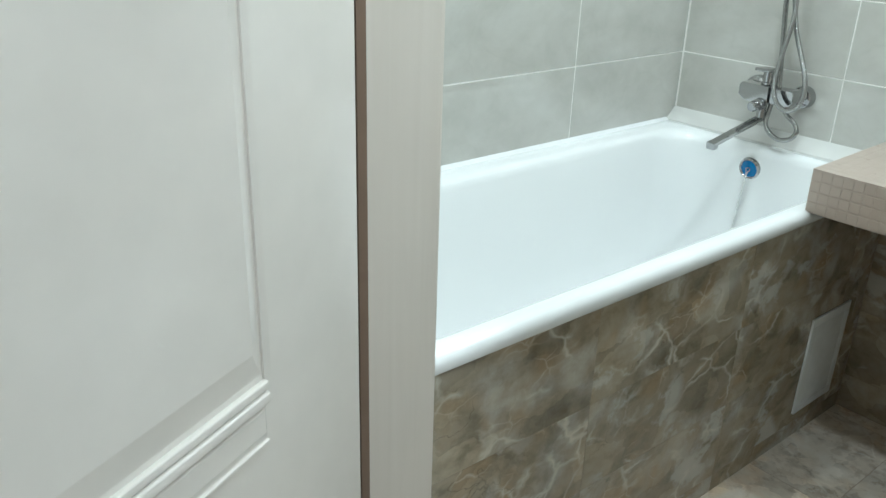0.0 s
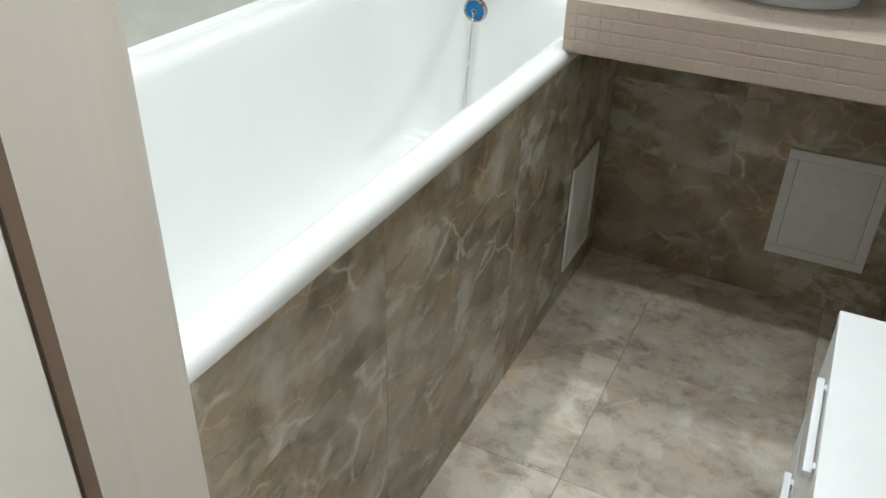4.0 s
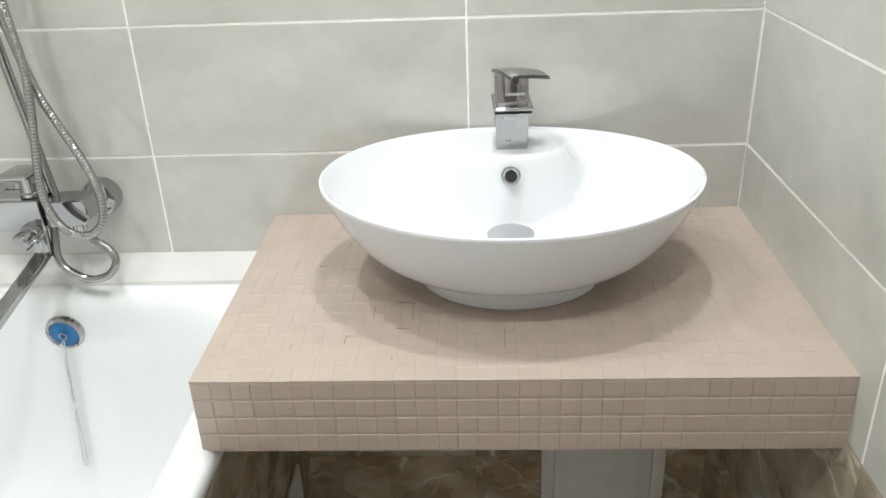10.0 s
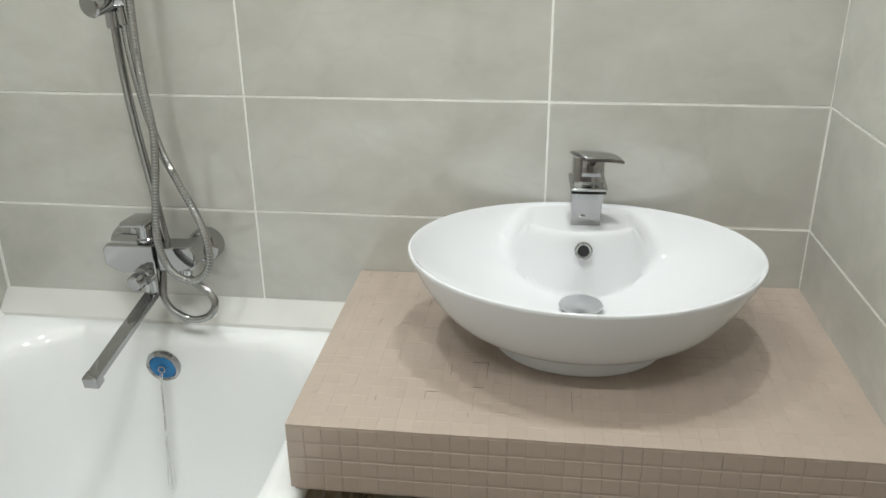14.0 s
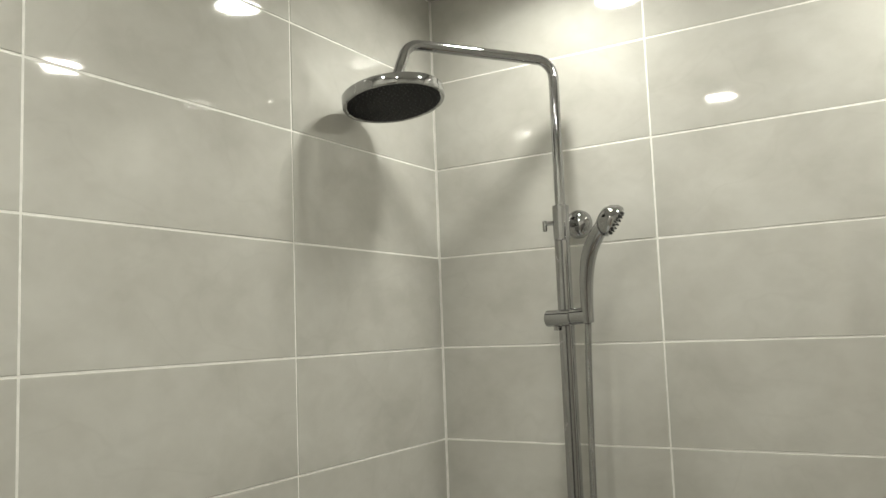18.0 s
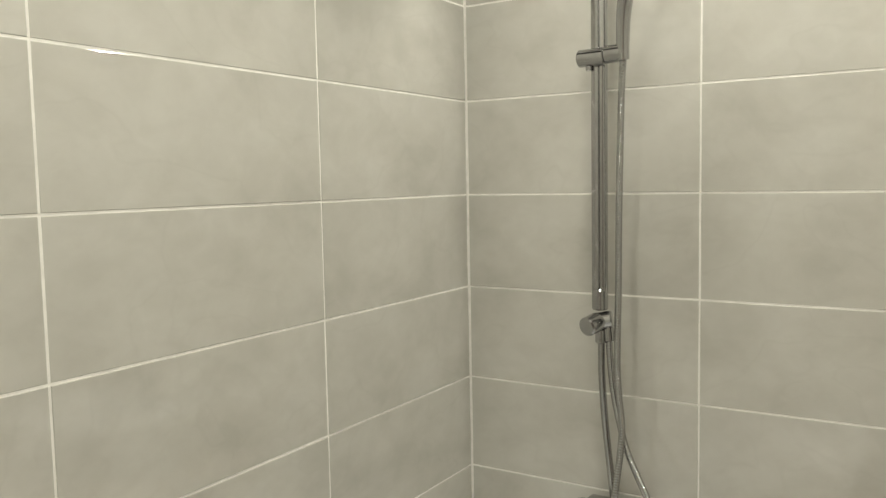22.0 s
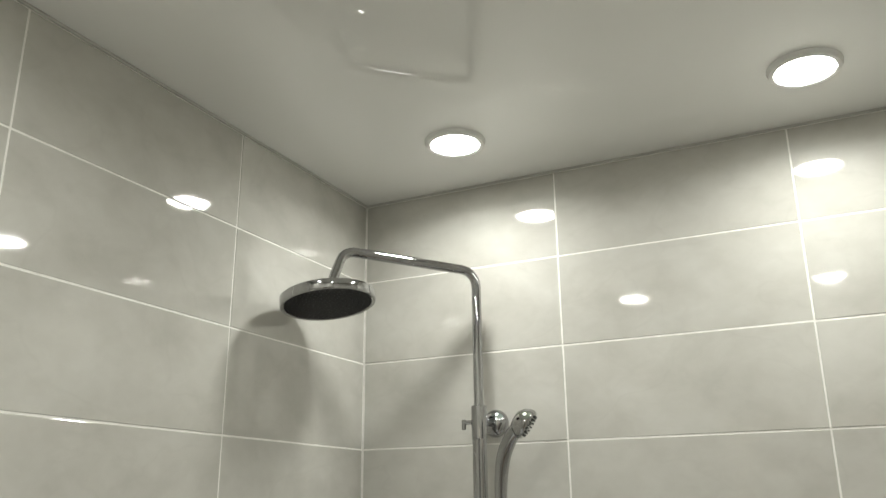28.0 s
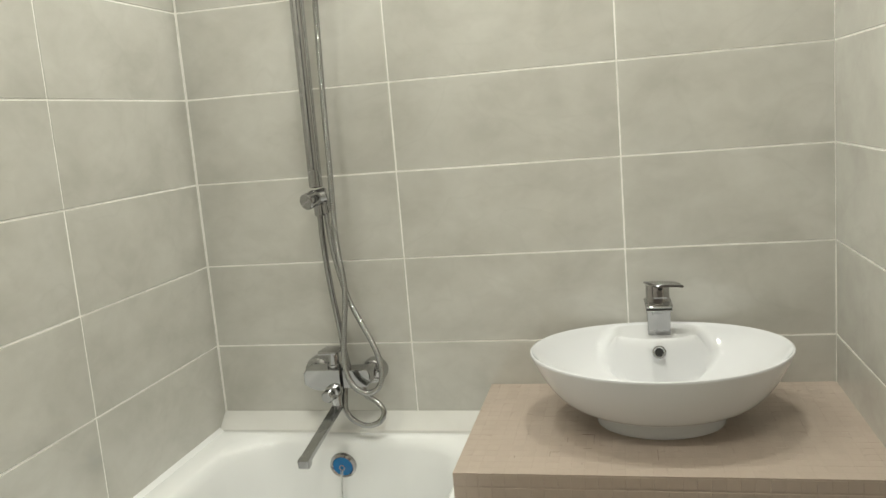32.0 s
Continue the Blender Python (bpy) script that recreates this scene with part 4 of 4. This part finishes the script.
def shower():
    top = empty("shower_column", (0.335, -0.075, 1.25), "chrome rain-shower column with slider, round head and hand shower", "shower")
    X, Y = 0.334, -0.074

    def add(nm, bm, label="", mat=M_CHROME, smooth=35):
        return put_at(part(nm, bm, mat, label=label, smooth=smooth), top)

    # lower rail: flat oval tube with a groove
    rail = [(X + 0.0155 * math.copysign(abs(math.cos(a)) ** 0.8, math.cos(a)), Y + 0.0105 * math.copysign(abs(math.sin(a)) ** 0.8, math.sin(a))) for a in [k * math.tau / 28 for k in range(28)]]
    rail = [(x, y + (0.004 if abs(x - X) < 0.0028 and y < Y else 0)) for x, y in rail]
    add("rail", loft([[(x, y, z) for x, y in rail] for z in (1.325, 1.960)], True, True), "grooved chrome rail")
    add("rail_sleeve", rod((X, Y, 1.930), (X, Y, 2.000), 0.0165, 28, 0.0015))
    add("wall_arm", rod((X + 0.004, -0.002, 1.968), (X + 0.002, Y, 1.968), 0.0085, 18))
    add("wall_flange", lathe([(0.0, 0.0), (0.030, 0.0), (0.030, 0.004), (0.026, 0.014), (0.014, 0.022), (0.0, 0.022)], 36, Matrix.Translation((X + 0.008, -0.0002, 1.968)) @ pose(0, 0, 0, 90, 0, 0)))
    add("clamp_screw", rod((X - 0.012, Y, 1.966), (X - 0.034, Y - 0.004, 1.966), 0.0045, 14))
    add("clamp_grip", rod((X - 0.034, Y - 0.004, 1.972), (X - 0.034, Y - 0.004, 1.950), 0.0045, 12, 0.001))
    # upper tube and arm out to the head
    hd = Vector((0.110, -0.322, 2.195))
    pts = [Vector((X, Y, 1.99)), Vector((X, Y, 2.10)), Vector((X, Y, 2.262))]
    side = Vector((hd.x - X, hd.y - Y, 0))
    dirn = side.normalized()
    R = 0.036
    for a in (15, 30, 45, 60, 75):
        pts.append(Vector((X, Y, 2.262)) + dirn * R * (1 - math.cos(radians(a))) + Vector((0, 0, R * math.sin(radians(a)))))
    start = Vector((X, Y, 2.298)) + dirn * R
    end = Vector((hd.x, hd.y, 2.312)) - dirn * 0.052
    pts += [start + (end - start) * k / 6 for k in range(7)]
    for a in (18, 36, 54, 70):
        pts.append(end + dirn * 0.030 * math.sin(radians(a)) + Vector((0, 0, -0.030 * (1 - math.cos(radians(a))))))
    pts += [pts[-1] + (hd + Vector((0, 0, 0.030)) - pts[-1]) * k for k in (0.5, 1.0)]
    add("riser_arm", tube(smooth_path(pts, 0.006), 0.0105, 20), "round chrome riser bent over to the shower head")
    # head, leaning a little towards the room
    hm = Matrix.Translation(hd) @ pose(0, 0, 0, -2, -8.5, 0)
    head = add("shower_head", lathe([(0.0, 0.034), (0.012, 0.034), (0.014, 0.026), (0.020, 0.0215), (0.089, 0.0200), (0.0965, 0.0192), (0.0983, 0.0175), (0.0983, 0.0005), (0.0970, -0.0018), (0.0930, -0.0025), (0.0900, -0.001)], 64, hm), "round chrome rain shower head")
    put_at(part("spray_face", lathe([(0.0, -0.0012), (0.0900, -0.0008)], 64, hm), M_RUBBER, label="black spray face"), top)
    nz = bmesh.new()
    for ring in range(1, 9):
        for k in range(ring * 6):
            a = (k + 0.5 * (ring % 2)) * math.tau / (ring * 6)
            merge(nz, lathe([(0.0, -0.0036), (0.0011, -0.0034), (0.0016, -0.001)], 6, hm @ Matrix.Translation((0.0105 * ring * math.cos(a), 0.0105 * ring * math.sin(a), 0))))
    ob = put_at(part("nozzles", nz, M_NOZZLE, label="rings of small grey nozzles", smooth=None), top)
    ob["kind"] = "stuff"
    # slider with the hand shower
    add("slider", rod((X - 0.036, Y - 0.010, 1.776), (X + 0.018, Y - 0.014, 1.776), 0.0165, 26, 0.002))
    add("slider_cup", rod((X + 0.0185, Y - 0.014, 1.778), (X + 0.054, Y - 0.018, 1.779), 0.0165, 26, 0.002))
    add("slider_cap", rod((X + 0.0545, Y - 0.018, 1.779), (X + 0.060, Y - 0.018, 1.779), 0.0145, 24, 0.002))
    add("slider_screw", rod((X - 0.016, Y - 0.012, 1.762), (X - 0.016, Y - 0.012, 1.752), 0.006, 14, 0.001))
    # diverter at the foot of the rail
    add("rail_nut", rod((X, Y, 1.300), (X, Y, 1.340), 0.0155, 22, 0.002))
    add("diverter", rod((X - 0.007, Y - 0.004, 1.277), (X + 0.024, Y + 0.004, 1.283), 0.017, 24, 0.003))
    add("diverter_knob", rod((X + 0.000, Y - 0.012, 1.279), (X - 0.010, Y - 0.046, 1.272), 0.0185, 26, 0.003))
    add("hose_nut", rod((X + 0.002, Y, 1.262), (X + 0.002, Y, 1.236), 0.0115, 16, 0.0015))
    add("side_nut", rod((X + 0.016, Y + 0.002, 1.268), (X + 0.019, Y + 0.002, 1.240), 0.0105, 16, 0.0015))


shower()


def hand_shower():
    top = empty("hand_shower", (0.388, -0.095, 1.77), "chrome hand shower hung in the slider", "hand shower")
    pts = [(0.388, -0.095, 1.765), (0.388, -0.097, 1.80), (0.392, -0.102, 1.85), (0.403, -0.109, 1.895), (0.423, -0.117, 1.929), (0.440, -0.123, 1.946)]
    path = smooth_path(pts, 0.006)
    put_at(part("handle", tube(path, lambda s: 0.0112 + 0.0035 * min(1, s / 0.13), 18), M_CHROME, label="curved chrome handle"), top)
    face = Vector((0.80, 0.20, -0.56)).normalized()
    m = Matrix.Translation((0.454, -0.127, 1.954)) @ face.to_track_quat("Z", "Y").to_matrix().to_4x4()
    head = put_at(part("head", lathe([(0.0, -0.022), (0.015, -0.020), (0.025, -0.012), (0.0315, 0.000), (0.0320, 0.008), (0.0300, 0.012), (0.0285, 0.0125)], 36, m), M_CHROME, label="round chrome head"), top)
    put_at(part("spray_plate", lathe([(0.0, 0.0145), (0.011, 0.0145), (0.0287, 0.0125)], 32, m), M_CHROME_HOSE), top)
    nz = bmesh.new()
    for r, n in ((0.0225, 18), (0.0155, 11)):
        for k in range(n):
            a = k * math.tau / n
            merge(nz, lathe([(0.0, 0.0168), (0.0016, 0.0162), (0.0019, 0.012)], 6, m @ Matrix.Translation((r * math.cos(a), r * math.sin(a), 0))))
    put_at(part("nozzles", nz, M_BLACK, smooth=None), top)["kind"] = "stuff"


hand_shower()


def hose(nm, label, pts, r, ribbed):
    path = smooth_path(pts, 0.0010 if ribbed else 0.008)
    bm = tube(path, (lambda s: r * (1 + 0.065 * math.sin(s * math.tau / 0.0052))) if ribbed else r, 10)
    tagged(part(nm, bm, M_CHROME_HOSE, smooth=80), label, "hose")


hose("shower_hose", "ribbed steel hose looping from the hand shower to the column", [
    (0.388, -0.095, 1.768), (0.384, -0.094, 1.70), (0.378, -0.090, 1.50), (0.376, -0.089, 1.34), (0.374, -0.090, 1.21), (0.378, -0.094, 1.15), (0.386, -0.099, 1.085),
    (0.384, -0.103, 1.03), (0.378, -0.107, 0.975), (0.372, -0.111, 0.910), (0.380, -0.115, 0.868), (0.398, -0.118, 0.842), (0.426, -0.119, 0.832), (0.450, -0.117, 0.845),
    (0.459, -0.113, 0.872), (0.454, -0.107, 0.910), (0.436, -0.100, 0.952), (0.411, -0.090, 0.995), (0.389, -0.083, 1.038), (0.373, -0.078, 1.090), (0.360, -0.074, 1.150), (0.353, -0.072, 1.210), (0.352, -0.072, 1.242)], 0.0064, True)
hose("supply_hose", "smooth steel hose looping from the bath mixer up to the column", [
    (0.392, -0.066, 0.820), (0.404, -0.070, 0.808), (0.434, -0.078, 0.792), (0.446, -0.084, 0.772), (0.435, -0.090, 0.752), (0.404, -0.092, 0.744), (0.371, -0.090, 0.758), (0.354, -0.084, 0.779), (0.351, -0.074, 0.804), (0.352, -0.066, 0.836)], 0.0066, False)
hose("column_hose", "smooth steel hose from the bath mixer up to the shower column", [
    (0.362, -0.060, 0.872), (0.354, -0.056, 0.920), (0.345, -0.056, 1.00), (0.338, -0.060, 1.08), (0.335, -0.068, 1.17), (0.336, -0.073, 1.238)], 0.0070, False)


# ---- slim cabinet by the wall ----
def cabinet():
    x0, x1, y0, y1, h = 1.263, 1.427, -1.330, -0.877, 0.545
    top = empty("slim_cabinet", ((x0 + x1) / 2, (y0 + y1) / 2, 0), "slim white drawer cabinet against the tiled wall", "cabinet")
    put_at(part("body", box(x0 + 0.018, x1, y0 + 0.002, y1 - 0.002, 0.0, h - 0.016, 0.001), M_CAB), top)
    put_at(part("top", box(x0, x1, y0, y1, h - 0.0155, h, 0.0012), M_CAB, label="plain white top"), top)
    for k in range(3):
        z1 = h - 0.019 - k * 0.172
        d = put_at(part("drawer_front", box(x0 + 0.001, x0 + 0.0175, y0 + 0.003, y1 - 0.003, z1 - 0.168, z1, 0.0015), M_CAB), top)
        bm = box(x0 - 0.012, x0 - 0.002, -1.195, -1.015, z1 - 0.012, z1 - 0.002, 0.002)
        box(x0 - 0.003, x0 + 0.002, -1.185, -1.175, z1 - 0.011, z1 - 0.004, bm=bm)
        box(x0 - 0.003, x0 + 0.002, -1.035, -1.025, z1 - 0.011, z1 - 0.004, bm=bm)
        put_at(part("handle", bm, M_CAB, label="white bar handle"), top)


cabinet()


# ---- ceiling lamps ----
def lamp(x, y):
    top = empty("ceiling_lamp", (x, y, CEIL), "round flush white LED ceiling lamp, lit", "ceiling lamp", "ceiling lamps")
    m = Matrix.Translation((x, y, CEIL))
    put_at(part("ring", lathe([(0.0515, -0.0005), (0.0515, -0.0095), (0.054, -0.011), (0.0605, -0.010), (0.0635, -0.004), (0.0640, 0.001)], 48, m), M_RING), top)
    put_at(part("diffuser", lathe([(0.0, -0.0075), (0.051, -0.0070), (0.0513, -0.0005)], 48, m), M_LAMP, label="glowing warm-white diffuser"), top)

    # the beam of the LED panel, just under its diffuser
    d = bpy.data.lights.new("lamp_beam", "AREA")
    d.shape, d.size, d.energy, d.spread, d.color = "DISK", 0.086, LAMP_WATTS, radians(160), (1.0, 0.985, 0.93)
    put_at(new("lamp_beam", d), top).location = (x, y, CEIL - 0.0095)


for x, y in ((0.370, -0.250), (1.055, -0.244), (0.377, -1.308), (1.046, -1.290)):
    lamp(x, y)


hall_lamp = empty("hall_ceiling_lamp", (2.36, -2.06, 2.56), "round white glass ceiling lamp in the hall, lit", "ceiling lamp")
hm = Matrix.Translation((2.36, -2.06, 2.56))
put_at(part("base", lathe([(0.0, 0.0), (0.135, 0.0), (0.140, -0.010), (0.135, -0.020), (0.0, -0.020)], 40, hm), M_RING), hall_lamp)
put_at(part("shade", lathe([(0.132, -0.0205), (0.125, -0.045), (0.095, -0.070), (0.050, -0.084), (0.0, -0.088)], 40, hm), M_HALL_LAMP, label="glowing white glass shade"), hall_lamp)


# ---- tiles, last ----
NORTH = lambda u, z: pose(u, 0, z)                          # noqa: E731
WEST = lambda u, z: pose(0, -u, z, 0, 0, 90)                # noqa: E731
EAST = lambda u, z: pose(W, -u, z, 0, 0, -90)               # noqa: E731
SOUTH = lambda u, z: pose(u, -L, z, 0, 0, 180)              # noqa: E731
lay_tiles(wall_north, [0.0018, 0.503, 1.005, W + 0.0005], LIGHT_Z, NORTH, M_TILE)
lay_tiles(wall_north, [0.6875, 1.005, W + 0.0005], DARK_Z, NORTH, M_DARK, joint=0.0005, edge=0.0004, tilt=0.04)
lay_tiles(wall_west, [0.001, 0.488, 0.990, 1.492, L], LIGHT_Z, WEST, M_TILE)
lay_tiles(wall_east, [0.001, 0.500, 1.002, 1.504, L], LIGHT_Z, EAST, M_TILE)
lay_tiles(wall_east, [-0.0005, 0.500, 1.002, 1.504, L], DARK_Z, EAST, M_DARK, joint=0.0006, edge=0.0004, tilt=0.04)
lay_tiles(wall_south, [0.002, 0.118, DOOR_X0 - 0.087], LIGHT_Z, SOUTH, M_TILE, depth=0.0035)
lay_tiles(wall_south, [DOOR_X0 - 0.085, 1.12, W - 0.004], [DOOR_H + 0.075, Z0 + TH * 7, Z0 + TH * 8, CEIL - 0.004], SOUTH, M_TILE, depth=0.0035)
lay_tiles(panel, [0.006, 0.133, 0.635, 1.137, L - 0.002], [0.002, 0.053, 0.255, 0.457, 0.672], lambda u, z: pose(0.688, -u, z, 0, 0, 90), M_DARK, joint=0.0006, edge=0.0004, tilt=0.05)
FLOOR_X = [0.676, 0.898, 1.300, W - 0.001]
panel.matrix_basis = Matrix.Translation((0.688, -0.10, 0)) @ pose(0, 0, 0, 0, 0, -0.395) @ Matrix.Translation((-0.688, 0.10, 0))
FLOOR_Y = [0.001, 0.052, 0.454, 0.856, 1.258, L + 0.02]
lay_tiles(floor, FLOOR_X, FLOOR_Y, lambda u, z: pose(u, -z, 0.004, -90, 0, 0), M_FLOOR, joint=0.0011, tilt=0.05, name="floor_tile")

# mosaic on the shelf: front and side pieces and the front rows of the top singly, the rest as one
nx, ny, nz = 32, 19, 4
rng = random.Random(9)
px, pz = (CX1 - CX0) / nx, (CZ1 - CZ0 - 0.003) / nz
py = -CY / ny
piece = tile_mesh(px - 0.0004, py - 0.0004, 0.0028, M_MOSAIC, 0.0006)
front_piece = tile_mesh(px - 0.0007, pz - 0.0020, 0.0034, M_MOSAIC, 0.0015, 0.0006)


def mosaic_piece(m, mesh):
    ob = new("mosaic_tile", mesh)
    ob.parent = counter
    ob.matrix_basis = m @ pose(0, rng.uniform(-0.0001, 0.0002), 0, rng.uniform(-0.8, 0.8), rng.uniform(-0.5, 0.5), rng.uniform(-0.4, 0.4))


for i in range(nx):
    for k in range(nz):
        mosaic_piece(pose(CX0 + (i + 0.5) * px, CY, CZ0 + 0.001 + (k + 0.5) * pz), front_piece)
    for j in range(3):
        mosaic_piece(pose(CX0 + (i + 0.5) * px, CY + (j + 0.5) * py, CZ1, -90, 0, 0), piece)
for j in range(ny):
    for k in range(nz):
        if j < 6 or k > 2:
            mosaic_piece(pose(CX0, CY + (j + 0.5) * py, CZ0 + 0.001 + (k + 0.5) * pz, 0, 0, -90), front_piece)
verts, faces = [], []
src_v, src_f = [v.co.copy() for v in piece.vertices], [tuple(p.vertices) for p in piece.polygons]
rest = [pose(CX0 + (i + 0.5) * px, CY + (j + 0.5) * py, CZ1, -90, 0, 0) for i in range(nx) for j in range(3, ny)]
rest += [pose(CX0, CY + (j + 0.5) * py, CZ0 + 0.001 + (k + 0.5) * pz, 0, 0, -90) for j in range(6, ny) for k in range(3)]
for m in rest:
    m = m @ pose(0, rng.uniform(-0.0001, 0.0002), 0, rng.uniform(-0.9, 0.9), rng.uniform(-0.5, 0.5), rng.uniform(-0.9, 0.9))
    at = len(verts)
    verts += [m @ v for v in src_v]
    faces += [tuple(at + q for q in f) for f in src_f]
me = bpy.data.meshes.new("mosaic_field")
me.from_pydata(verts, [], faces)
me.materials.append(M_MOSAIC)
field = new("mosaic_field", me)
field.parent = counter
field["kind"] = "stuff"

# a few open joints on top of the shelf
CRACKS = ((0.933, -0.289, 0.933, -0.329), (0.910, -0.288, 0.934, -0.288), (0.883, -0.300, 0.883, -0.325), (0.791, -0.184, 0.803, -0.184), (0.8545, -0.368, 0.872, -0.368),
          (0.8545, -0.368, 0.8545, -0.384), (1.048, -0.352, 1.048, -0.398), (0.915, -0.352, 0.930, -0.352), (0.7905, -0.385, 0.7905, -0.395), (0.915, -0.412, 0.915, -0.420))
for xa, ya, xb, yb in CRACKS:
    crack = part("open_joint", box(min(xa, xb) - 0.0003, max(xa, xb) + 0.0003, min(ya, yb) - 0.0003, max(ya, yb) + 0.0003, CZ1 - 0.002, CZ1 + 0.0003), M_GAP, counter, smooth=None)

# the shelf leans a little forward
counter.matrix_basis = Matrix.Translation((0, -0.21, CZ1)) @ pose(0, 0, 0, 1.0, 0, 0) @ Matrix.Translation((0, 0.21, -CZ1))
